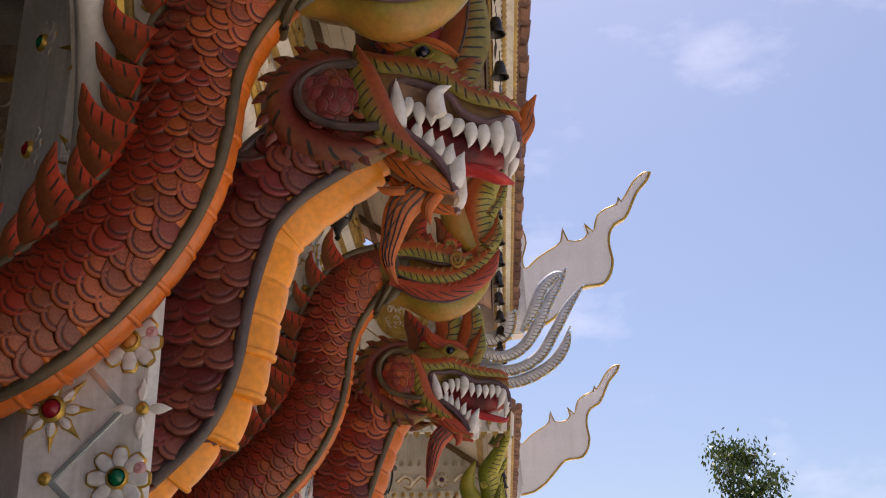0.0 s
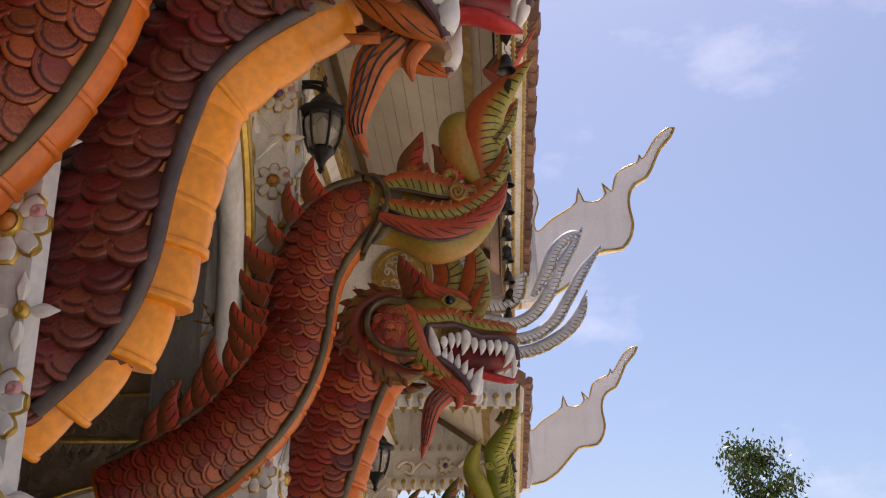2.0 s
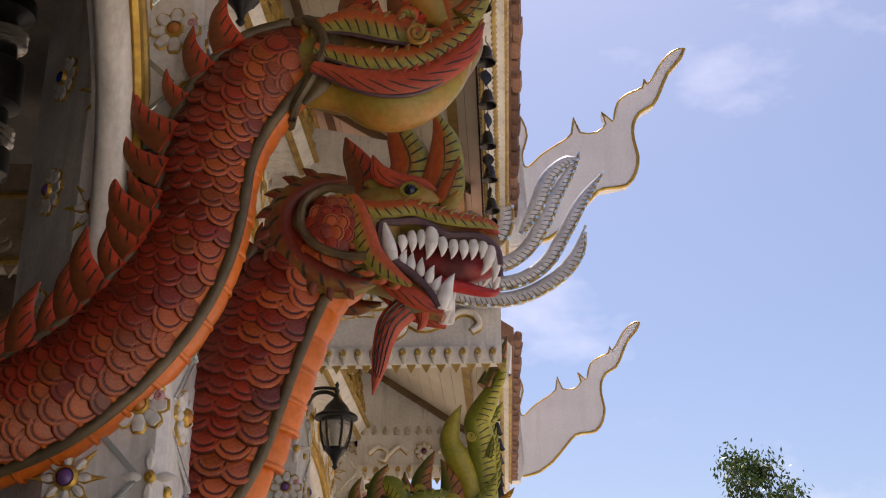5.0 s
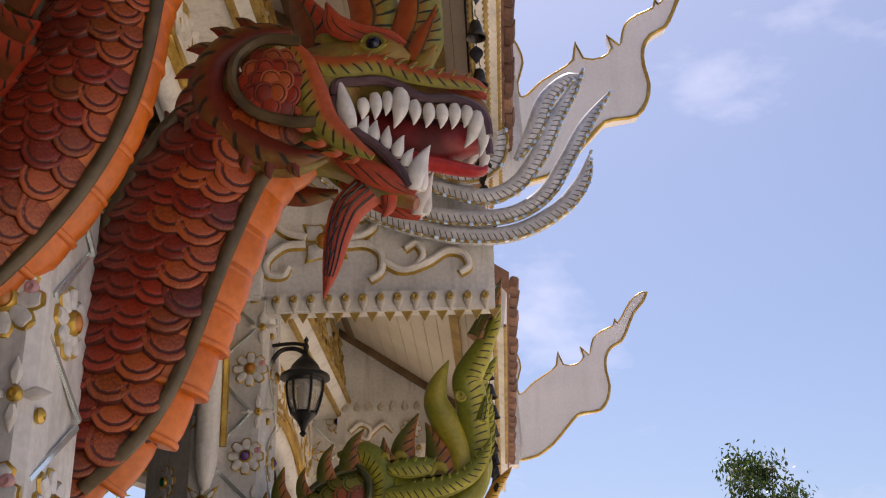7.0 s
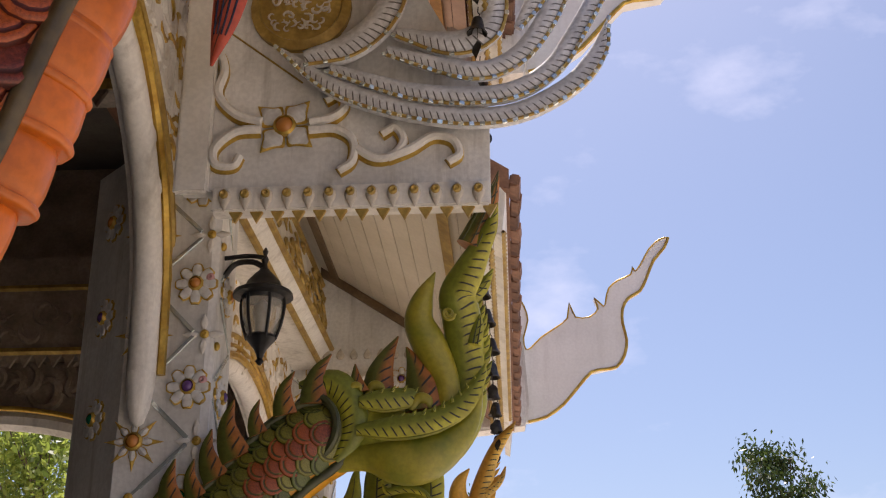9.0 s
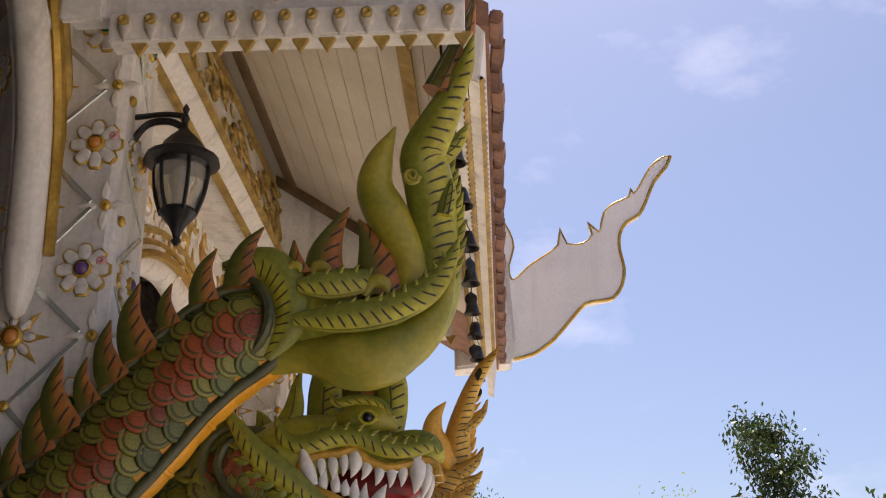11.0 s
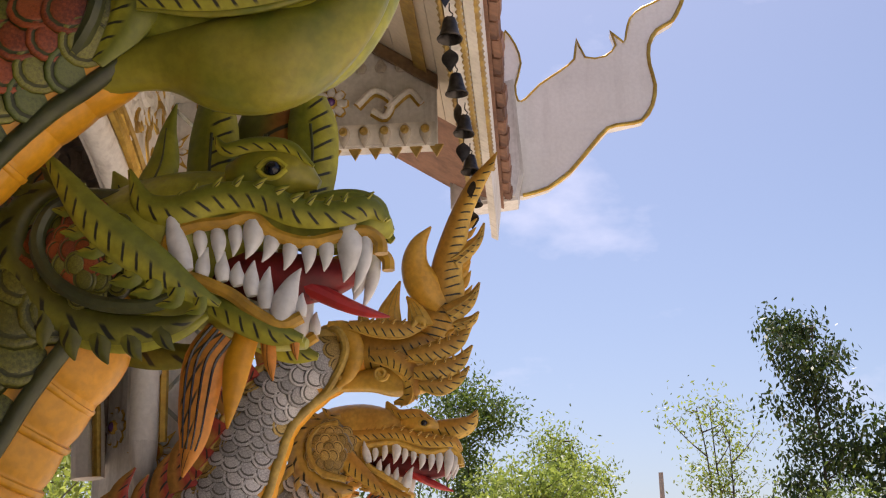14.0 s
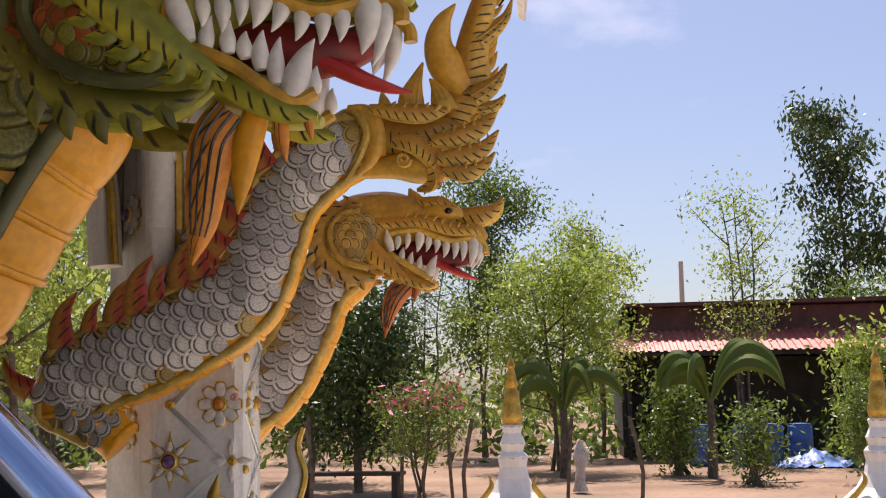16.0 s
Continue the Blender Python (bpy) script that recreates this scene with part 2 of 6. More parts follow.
def lathe(bm, rows, n=16, centre=(0, 0), axis="z", mi=0):
    """Rows (radius, height) turned about z (or about -y)."""
    rings = []
    for r, h in rows:
        ring = []
        for k in range(n):
            q = 2 * math.pi * k / n
            a, b = r * math.cos(q), r * math.sin(q)
            ring.append(bm.verts.new((centre[0] + a, centre[1] + b, h) if axis == "z" else (centre[0] + a, -h, centre[1] + b)))
        rings.append(ring)
    for a, b in zip(rings, rings[1:]):
        for k in range(n):
            f = bm.faces.new((a[k], a[(k + 1) % n], b[(k + 1) % n], b[k]))
            f.material_index = mi
    for ring, flip in ((rings[0], True), (rings[-1], False)):
        f = bm.faces.new(list(reversed(ring)) if flip else ring)
        f.material_index = mi
    return bm


def slab(bm, outline, y0, y1, bevel=0.0, mi=0):
    """A flat outline of (x, z) given thickness from y0 to y1."""
    a = [bm.verts.new((x, y0, z)) for x, z in outline]
    b = [bm.verts.new((x, y1, z)) for x, z in outline]
    fs = [bm.faces.new(a), bm.faces.new(list(reversed(b)))]
    for i in range(len(a)):
        j = (i + 1) % len(a)
        fs.append(bm.faces.new((a[j], a[i], b[i], b[j])))
    for f in fs:
        f.material_index = mi
    bmesh.ops.recalc_face_normals(bm, faces=fs)
    if bevel:
        bmesh.ops.bevel(bm, geom=[e for e in fs[0].edges] + [e for e in fs[1].edges], offset=bevel, segments=2, affect="EDGES", clamp_overlap=True)
    return bm


def pipe(bm, pts, r, n=6, per=4):
    """A round bar through 3D points; r: one radius or a tapered (first, last)."""
    rows = [Vector(q) for q in smooth_path(pts, per)]
    rings = []
    up = Vector((0.31, -0.9, 0.2)).normalized()
    for i, p in enumerate(rows):
        t = (rows[min(i + 1, len(rows) - 1)] - rows[max(i - 1, 0)]).normalized()
        a = t.cross(up).normalized()
        b = t.cross(a)
        f = i / max(1, len(rows) - 1)
        rad = r if not isinstance(r, tuple) else r[0] + (r[1] - r[0]) * f
        rings.append([bm.verts.new(p + rad * (a * math.cos(2 * math.pi * k / n) + b * math.sin(2 * math.pi * k / n))) for k in range(n)])
    for a, b in zip(rings, rings[1:]):
        for k in range(n):
            bm.faces.new((a[k], b[k], b[(k + 1) % n], a[(k + 1) % n]))
    bm.faces.new(rings[0])
    bm.faces.new(list(reversed(rings[-1])))
    return bm


B = bmesh.new

# ---- ground ----
bm = B()
bmesh.ops.create_grid(bm, x_segments=60, y_segments=60, size=900)
for v in bm.verts:
    v.co.z = -0.02 + 0.05 * noise.noise(v.co * 0.02)
tagged(part("ground", bm, M["dirt"]), "dry reddish earth ground reaching the horizon", "ground", kind="structure")
# unseen paving, its pale warm tone set to bounce light upwards
bm = B()
box(bm, -6, 14, -14, 19, -0.06, 0.03, 0.01)
tagged(part("courtyard_pavement", bm, M["court"]), "unseen pale paving, added to bounce warm light up under the eaves", "pavement", kind="structure")

# ---- temple: tiers, arcades, columns ----
COLS = ((3.55, 0.95), (6.45, 0.95), (9.98, 0.0), (13.08, 0.0))      # front of each column, lift of its tier
TIERS = ((-4.0, 10.4, 0.95), (9.93, 14.6, 0.0))                   # roof from y to y, lift
WALL_OUT, WALL_IN = -1.42, -1.75


def roof_tier(y0, y1, lift, eave_end, number):
    """Sloping soffit boards, stepped fascia with gold beads, tile edge and roof slab."""
    slope = 0.66
    zs = lambda x: 3.95 + lift - slope * (x + 0.05)
    soffit = empty("soffit_%d" % number, pose(0, 0, 0), "cream board soffit under the eave, ground bounce put into its tone", "soffit", kind="structure")
    x = -1.62
    while x < -0.06:                                                 # boards run along the eave
        a, b = x, min(x + 0.098, -0.05)
        bm, vs = B(), []
        for yy in (y0, eave_end):
            vs.append([bm.verts.new((a, yy, zs(a))), bm.verts.new((b - 0.0012, yy, zs(b))), bm.verts.new((b - 0.0012, yy, zs(b) + 0.02)), bm.verts.new((a, yy, zs(a) + 0.02))])
        for k in range(4):
            bm.faces.new((vs[0][k], vs[0][(k + 1) % 4], vs[1][(k + 1) % 4], vs[1][k]))
        bm.faces.new(vs[0]), bm.faces.new(vs[1])
        part("board", bm, M["board"], soffit, smooth=False)
        x += 0.1
    for nm, x in (("timber_strip", -1.1), ("timber_strip", -.2)):
        part(nm, slab(B(), [(x - .03, zs(x - .03) - .028), (x + .03, zs(x + .03) - .028), (x + .03, zs(x + .03) - .002), (x - .03, zs(x - .03) - .002)], y0, eave_end, .004), M["gold_dull" if x > -1 else "wood"], soffit, smooth=False)
    part("timber_strip", slab(B(), [(-1.2, zs(-1.2) - .07), (-.12, zs(-.12) - .07), (-.12, zs(-.12) - .004), (-1.2, zs(-1.2) - .004)], eave_end - .56, eave_end - .53, .004), M["wood"], soffit, smooth=False)
    bm = B()
    slab2 = [(-1.7, zs(-1.62) + 0.06), (-0.04, zs(-0.05) + 0.03), (0.14, 3.92 + lift), (0.14, 4.02 + lift), (-3.6, 6.5 + lift), (-3.6, 6.35 + lift)]
    slab(bm, slab2, y0, y1)
    tagged(part("roof_%d" % number, bm, M["tile"], smooth=False), "brown tiled temple roof slab", "roof", kind="structure")
    fas = empty("eave_fascia", pose(0, 0, 0), "white stepped eave fascia board with gilded beading", "fascia")
    bm = B()
    slab(bm, [(0.0, 3.62 + lift), (0.05, 3.62 + lift), (0.058, 3.68 + lift), (0.058, 3.8 + lift), (0.0, 3.93 + lift), (-0.04, 3.945 + lift)], y0, eave_end, 0.006)
    part("board", bm, M["white"], fas, smooth=False)
    bm = B()
    slab(bm, [(0.062, 3.71 + lift), (0.1, 3.69 + lift), (0.125, 3.9 + lift), (0.062, 3.98 + lift)], y0, y1 - 0.1, 0.006)
    part("upper_board", bm, M["white"], fas, smooth=False)
    for nm, px, pz in (("bead", 0.052, 3.625), ("bead", -0.012, 3.64), ("bead", 0.108, 3.71)):
        bm = B()
        rows = int((eave_end - y0) / .025)
        rings = []
        for k in range(rows):
            w = (.008, .017)[k % 2]
            rings.append([bm.verts.new((px + w * math.cos(q * 1.047), y0 + k * .025, pz + lift + w * math.sin(q * 1.047))) for q in range(6)])
        for a, b in zip(rings, rings[1:]):
            for q in range(6):
                bm.faces.new((a[q], b[q], b[(q + 1) % 6], a[(q + 1) % 6]))
        part(nm, bm, M["gold_dull"], fas, "gilded bead moulding")
    tiles = B()
    box(tiles, -0.02, 0.03, -0.085, 0.085, -0.03, 0.03, 0.008)
    tmesh = part("roof_tile", tiles, M["tile"], fas).data
    k, yy = 0, y0 + 0.09
    while yy < y1 - 0.1:
        if yy > 2.0:
            share("roof_tile", tmesh, fas, pose(0.16 + 0.006 * math.sin(k * 2.3), yy, 3.97 + lift + 0.004 * math.sin(k * 5.1), 0, 12, 2 * math.sin(k * 1.7)))
        yy += 0.178
        k += 1
    for o in fas.children:
        if o.name.startswith("roof_tile") and o.matrix_local.translation.length < 0.01:
            bpy.data.objects.remove(o)
            break


roof_tier(*TIERS[0][:2], 0.95, 10.3, 1)
roof_tier(*TIERS[1][:2], 0.0, 13.4, 2)


def arch_wall(y0, y1, z0, z1, spring, crown, number, WALL_OUT):
    """An arcade wall between two columns, with an arched opening through it."""
    WALL_IN = WALL_OUT - .16
    bm = B()
    mid, half = (y0 + y1) / 2, (y1 - y0) / 2
    arc = []
    for k in range(25):
        q = math.pi * k / 24
        arc.append((mid - half * math.cos(q), spring + (crown - spring) * math.sin(q) ** 0.8))
    for i in range(24):
        (ya, za), (yb, zb) = arc[i], arc[i + 1]
        for x, flip in ((WALL_OUT, False), (WALL_IN, True)):
            f = [bm.verts.new(q) for q in ((x, ya, za), (x, yb, zb), (x, yb, z1), (x, ya, z1))]
            bm.faces.new(list(reversed(f)) if flip else f)
        bm.faces.new([bm.verts.new(q) for q in ((WALL_OUT, ya, za), (WALL_IN, ya, za), (WALL_IN, yb, zb), (WALL_OUT, yb, zb))])
    bmesh.ops.remove_doubles(bm, verts=bm.verts, dist=0.001)
    tagged(part("wall_arcade_%d" % number, bm, M["white"]), "white plastered arcade wall with round arch", "wall", kind="structure")
    # rounded white archivolt and gilded mouldings along its outer edge
    trim = empty("arch_moulding", pose(0, 0, 0), "thick rounded white arch band edged with gold moulding", "moulding")
    for nm, grow, x, r, mat in (("band", 0.0, WALL_OUT - .06, 0.065, "white"), ("gold_edge", 0.03, WALL_OUT + .015, 0.022, "gold"), ("gold_edge", 0.085, WALL_OUT + .01, 0.014, "gold"), ("gold_edge", 0.14, WALL_OUT + .01, 0.018, "gold_dull")):
        bm = B()
        pipe(bm, [(x, mid - (half - 0.05 + grow) * math.cos(math.pi * k / 14), spring - 0.02 + (crown - spring + grow) * math.sin(math.pi * k / 14) ** 0.8) for k in range(15)], r, 10 if r > 0.05 else 6, 3)
        part(nm, bm, M[mat], trim)
    for yy in (mid - half + .05, mid + half - .05):                  # the band tapers to a rounded foot
        bm = lathe(B(), [(.004, -.24), (.03, -.22), (.05, -.15), (.064, -.05), (.065, 0)], 12)
        part("band_foot", bm, M["white"], trim).matrix_local = pose(WALL_OUT - .06, yy, spring - .02)


def flower(nm, parent, m, r, petals, gem, star=False):
    """Relief flower: pointed or rounded petals, gilded edges, glass centre."""
    f = part(nm, lathe(B(), [(r * .42, 0), (r * .42, .012), (r * .3, .02)], 16, axis="y"), M["gold_dull"], parent)
    f.matrix_local = m
    wide = .17 if star else (.46 if petals == 4 else .3)
    end = .01 if star or petals == 4 else .2
    for k in range(petals):
        q = 2 * math.pi * k / petals
        for nm2, grow, dep, mat in (("petal_edge", 1.14, .010, "gold"), ("petal", 1.0, .018, "white_cold")):
            bm = B()
            rows = [(r * .3, 0, r * wide * .5 * grow), (r * .6, 0, r * wide * grow), (r * (.82 if end < .1 else .9), 0, r * wide * (.6 if end < .1 else .9) * grow), (r * (1.2 if star or petals == 4 else 1.02) * (1 + (grow - 1) * .6), 0, r * end)]
            sweep(bm, rows, 0, 1.0, 8, 3, dep)
            ob = part(nm2, bm, M[mat], f)
            ob.matrix_local = pose(0, 0, 0, 0, math.degrees(q), 0)
    bm = lathe(B(), [(r * .3, .0), (r * .3, .022), (r * .22, .034), (r * .05, .04)], 14, axis="y")
    part("glass_centre", bm, M[gem], f)
    bm = lathe(B(), [(r * .38, .0), (r * .4, .02), (r * .32, .03), (r * .3, .02)], 18, axis="y")
    part("gold_ring", bm, M["gold"], f)
    return f


def column(x, y, lift, top, z_first, gems, pitch=.48, slim=False):
    """Square column with a lattice of mirror strips and glass-centred flowers."""
    c = empty("column", pose(x, y, 0), "white temple column with mirror lattice and glass-centred flowers", "column", "arcade columns")
    bm = B()
    plan = [(-.1, 0), (.26, 0), (.29, .03), (.29, .34), (-.42, .34), (-.42, .32)]
    if slim:
        plan = [(-.1, 0), (.26, 0), (.285, .03), (.2, .2), (-.42, .3), (-.42, .28)]
    low, high = [bm.verts.new((a, b, 0)) for a, b in plan], [bm.verts.new((a, b, top)) for a, b in plan]
    for k in range(6):
        bm.faces.new((low[k], low[(k + 1) % 6], high[(k + 1) % 6], high[k]))
    bm.faces.new(high), bm.faces.new(list(reversed(low)))
    part("shaft", bm, M["white_cold"], c, smooth=False)
    strip = box(B(), -.01, .01, -.006, .004, -.155, .155, .003)
    spare = part("mirror_strip", strip, M["mirror"], c)
    smesh = spare.data
    bpy.data.objects.remove(spare)
    for side in (0,) if slim else (0, 1):                                              # front, outer side
        turn = pose(0, 0, 0) if side == 0 else pose(.29, .3, 0, 0, 0, 90)
        z, k = z_first, 0
        while z < top - .15:
            fx, nx = (.2, -.02) if side == 0 else (-.12, .1)
            flower("flower", c, turn @ pose(fx, -.002, z), .088, 8, gems[k % len(gems)])
            if side == 0:
                flower("star_flower", c, turn @ pose(nx, -.002, z - pitch / 2), .1, 8, gems[(k + 1) % len(gems)], True)
                flower("flower", c, pose(-.26, .158, z - .1, 0, 0, -45), .085, 8, gems[(k + 2) % len(gems)])
            for dx, dz, q in ((.1, -pitch / 4, -45), (.1, pitch / 4, 45)) if side == 0 else ((-.12, .14, 50), (-.12, -.14, -50)):
                share("mirror_strip", smesh, c, turn @ pose(dx, -.004, z + dz, 3 * math.sin(k * 5.0 + dx * 40), q + 3 * math.sin(k * 3 + dx * 9), 3 * math.sin(k * 7.0 + dx * 20)))
            for dx, dz, mt in ((nx, 0, "gold"), (.255, pitch / 2, "gold"), (.262, .03, "pink")) if side == 0 else ((-.25, .2, "gold"),):
                node = part("gilded_knob", lathe(B(), [(.019, 0), (.021, .01), (.014, .018), (.009, .019), (.006, .013)], 12, axis="y"), M[mt], c)
                node.matrix_local = turn @ pose(dx, -.002, z + dz)
            if side == 0:
                for q in (0, 90, 180, 270):
                    lf = part("leaf_ornament", sweep(B(), [(.025, 0, .008), (.055, 0, .018), (.095, 0, .001)], 0, .5, 6, 3, .01), M["white"], c)
                    lf.matrix_local = pose(.25, -.006, z + pitch / 2, 0, q, 0)
            z += pitch
            k += 1
    return c


GEMS = (("ruby", "emerald", "amber"), ("violet", "sapphire", "amber"), ("violet", "amber", "emerald"), ("sapphire", "amber", "violet"))
for (y, lift), x, z0, gm in zip(COLS, (-1.33, -1.34, -1.48, -1.42), (1.82, 1.67, 1.59, 1.12), GEMS):
    column(x, y, lift, 4.2 + lift, z0, gm, .42 if y < 5 else .48, y < 5)
EDGES = [(-0.3, 3.55, 0.95), (3.89, 6.45, 0.95), (6.79, 9.98, 0.95), (10.32, 13.08, 0.0)]
BAY_X = (-1.24, -1.24, -1.42, -1.42)
for i, (a, b, lift) in enumerate(EDGES):
    arch_wall(a, b, 3.0, 4.75 + lift, 2.38 + .76 * lift, 3.62 + lift, i + 1, BAY_X[i])


def relief_scrolls(bm, x0, x1, z0, z1, n, rng, inside=None, size=.16):
    """Curling leaf relief over a rectangle in the x-z plane."""
    for _ in range(n):
        cx, cz = rng.uniform(x0, x1), rng.uniform(z0, z1)
        if inside and not inside(cx, cz):
            continue
        q, s, sg = rng.uniform(0, 6.28), size * rng.uniform(.6, 1.2), rng.choice((-1, 1))
        rows = []
        for k in range(6):
            rr = s * (.75 - .12 * k)
            a = q + sg * k * .75
            rows.append((cx + rr * math.cos(a), cz + rr * math.sin(a), s * (.07, .15, .17, .14, .1, .02)[k]))
        sweep(bm, rows, 0, .8, 6, 2, .034)


def frieze(y0, y1, lift, number):
    """Gilded arcade face: relief over the arch, sloping carved frieze, gold-edged beams."""
    rng = random.Random(number)
    mid, half = (y0 + y1) / 2, (y1 - y0) / 2
    spring, crown = 2.38 + .76 * lift, 3.62 + lift
    inside = lambda yy, z: z > .08 + spring + (crown - spring) * max(0.0, 1 - ((yy - mid) / half) ** 2) ** .4
    top = empty("arcade_relief", pose(BAY_X[number - 1] - .005, 0, 0, 0, 0, 90), "white and gold carved foliage over the arcade arch", "relief")
    for nm, mat, n in (("foliage", "white", 330), ("gilding", "gold", 300)):
        bm = B()
        relief_scrolls(bm, y0, y1, spring + .2, 4.1 + lift, n, rng, inside)
        tagged(part(nm, bm, M[mat], top), kind="stuff")
    fr = empty("frieze", pose(0, 0, 0), "sloping cream frieze with carved leaves and gold edges", "frieze")
    bm = slab(B(), [(-1.43, 4.02 + lift), (-1.2, 4.02 + lift), (-1.12, 4.1 + lift), (-1.2, 4.6 + lift), (-1.43, 4.72 + lift)], y0 - .1, y1 + .1, .006)
    part("beam", bm, M["white"], fr, smooth=False)
    for x, z, r in ((-1.19, 4.01, .022), (-1.11, 4.11, .02), (-1.19, 4.58, .022)):
        part("gold_edge", pipe(B(), [(x, y0 - .1, z + lift), (x, mid, z + lift), (x, y1 + .1, z + lift)], r, 6, 2), M["gold_dull"], fr)
    rel = empty("frieze_relief", pose(-1.16, 0, 0, 0, 0, 90) @ pose(0, 0, 0, 0, 0, 0), "gilded carved leaves on the frieze", "relief")
    bm = B()
    relief_scrolls(bm, y0, y1, 4.18 + lift, 4.5 + lift, 120, rng, None, .09)
    for v in bm.verts:
        v.co.y += -.055 + (v.co.z - 4.1 - lift) * .16
    tagged(part("foliage", bm, M["gold_dull"], rel), kind="stuff")


for i, (a, b, lift) in enumerate(EDGES):
    frieze(a, b, lift, i + 1)
# gallery behind the arcade, its shade put into dark wall, floor and ceiling colours
# unseen side wall, added to stop light entering behind the first bay
bm = B()
box(bm, -1.75, -1.42, -4, -0.3, 0, 5.7)
tagged(part("wall_arcade_solid", bm, M["white"]), "unseen plain wall, added to shut light out of the gallery", "wall", kind="structure")
# unseen dark floor, added so little light bounces inside
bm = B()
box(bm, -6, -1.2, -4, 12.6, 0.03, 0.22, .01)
tagged(part("floor_gallery", bm, M["dark"]), "unseen gallery floor, added dark to keep the gallery dim", "floor", kind="structure")
# unseen end wall, added to close the gallery against light
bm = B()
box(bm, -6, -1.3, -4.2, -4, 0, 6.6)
tagged(part("wall_gallery_near", bm, M["dark"]), "unseen gallery end wall, added to shut out light", "wall", kind="structure")
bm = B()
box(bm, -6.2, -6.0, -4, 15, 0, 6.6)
tagged(part("wall_inner", bm, M["dark"]), "cream inner temple wall with shade put into its colour", "wall", kind="structure")
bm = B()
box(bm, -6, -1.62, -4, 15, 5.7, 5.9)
tagged(part("ceiling", bm, M["dark"]), "gallery ceiling with shade put into its colour", "ceiling", kind="structure")


# ---- nagas: carved roof brackets ----
def palette(nm, edge, mid, warm, rim, under, belly, ridge, spike, spike2, fin, fin2, skin, skin2, lip, bulge, bulge2, beard):
    dim = lambda c, k: tuple(v * k for v in c)
    return {
        "name": nm,
        # rims: dark outline paint, deepened to hold the shade between scales
        "scales": [[paint(nm + "_scale_" + s, dim(c, .6), dim(c, 1.25), .3, scale=9, rand=.2, bump=.15, grime=.4), paint(nm + "_rim_" + s, dim(r, .3), dim(r, .6), .5, scale=14, bump=.15)]
                   for s, c, r in (("edge", edge, dim(edge, .6)), ("mid", mid, rim), ("warm", warm, rim))],
        "under": paint(nm + "_underbody", dim(under, .7), under, .6),
        "belly": paint(nm + "_belly", dim(belly, .84), dim(belly, 1.08), .36, scale=3.5, rand=.08, grime=.16, bump=.12),
        "ridge": paint(nm + "_ridge", dim(ridge, .7), dim(ridge, 1.3), .42, scale=12),
        "spike": paint(nm + "_spike", dim(spike, .7), dim(spike, 1.2), .42, scale=10, strokes=(INK, 18, 2.0), spots=spike2),
        "fin": paint(nm + "_fin", dim(fin, .7), dim(fin, 1.2), .42, scale=9, strokes=(INK, 27, 1.5), spots=fin2),
        "skin": paint(nm + "_skin", skin, skin2, .42, scale=9, bump=.2),
        "collar": paint(nm + "_collar", dim(fin2 if nm == "pale" else rim, .8), tuple((a + b) / 2 for a, b in zip(rim, skin2)), .42, scale=7, strokes=(INK, 13, 1.0), spots=dim(fin if nm == "pale" else rim, .8)),
        "lip": paint(nm + "_lip", dim(lip, .7), dim(lip, 1.2), .35, scale=9),
        "bulge": paint(nm + "_bulge", bulge, bulge2, .35, scale=5, bump=.12, grime=.18),
        "beard": paint(nm + "_beard", dim(beard, .7), dim(beard, 1.2), .42, scale=9, strokes=(INK, 14, 3.5), spots=dim(beard, 1.15)),
    }


RED = palette("red", (.24, .045, .018), (.33, .035, .012), (.42, .09, .018), (.2, .028, .01), (.1, .018, .01), (.6, .14, .008), (.1, .07, .03), (.5, .055, .018), (.2, .06, .018),
              (.3, .27, .04), (.46, .09, .02), (.24, .07, .025), (.26, .24, .035), (.11, .06, .07), (.2, .23, .025), (.42, .18, .03), (.42, .065, .025))
MAROON = palette("maroon", (.095, .05, .04), (.2, .026, .022), (.22, .055, .028), (.2, .035, .02), (.1, .02, .018), (.82, .29, .008), (.07, .05, .045), (.36, .03, .015), (.14, .05, .015),
                 (.25, .21, .04), (.34, .08, .025), (.17, .075, .045), (.24, .15, .05), (.15, .085, .09), (.2, .22, .03), (.36, .2, .03), (.5, .13, .02))
GREEN = palette("green", (.09, .115, .016), (.2, .19, .022), (.33, .075, .016), (.13, .13, .015), (.06, .065, .012), (.72, .33, .012), (.06, .065, .02), (.36, .13, .02), (.1, .11, .015),
                (.42, .39, .032), (.19, .21, .018), (.22, .24, .02), (.44, .42, .04), (.55, .31, .03), (.17, .19, .015), (.4, .33, .03), (.66, .25, .03))
PALE = palette("pale", (.52, .36, .1), (.62, .6, .57), (.66, .63, .6), (.3, .27, .22), (.36, .32, .25), (.84, .38, .012), (.5, .33, .06), (.42, .05, .025), (.5, .24, .05),
               (.64, .4, .06), (.5, .25, .03), (.46, .25, .04), (.68, .42, .07), (.68, .42, .06), (.6, .38, .06), (.72, .38, .04), (.55, .16, .03))

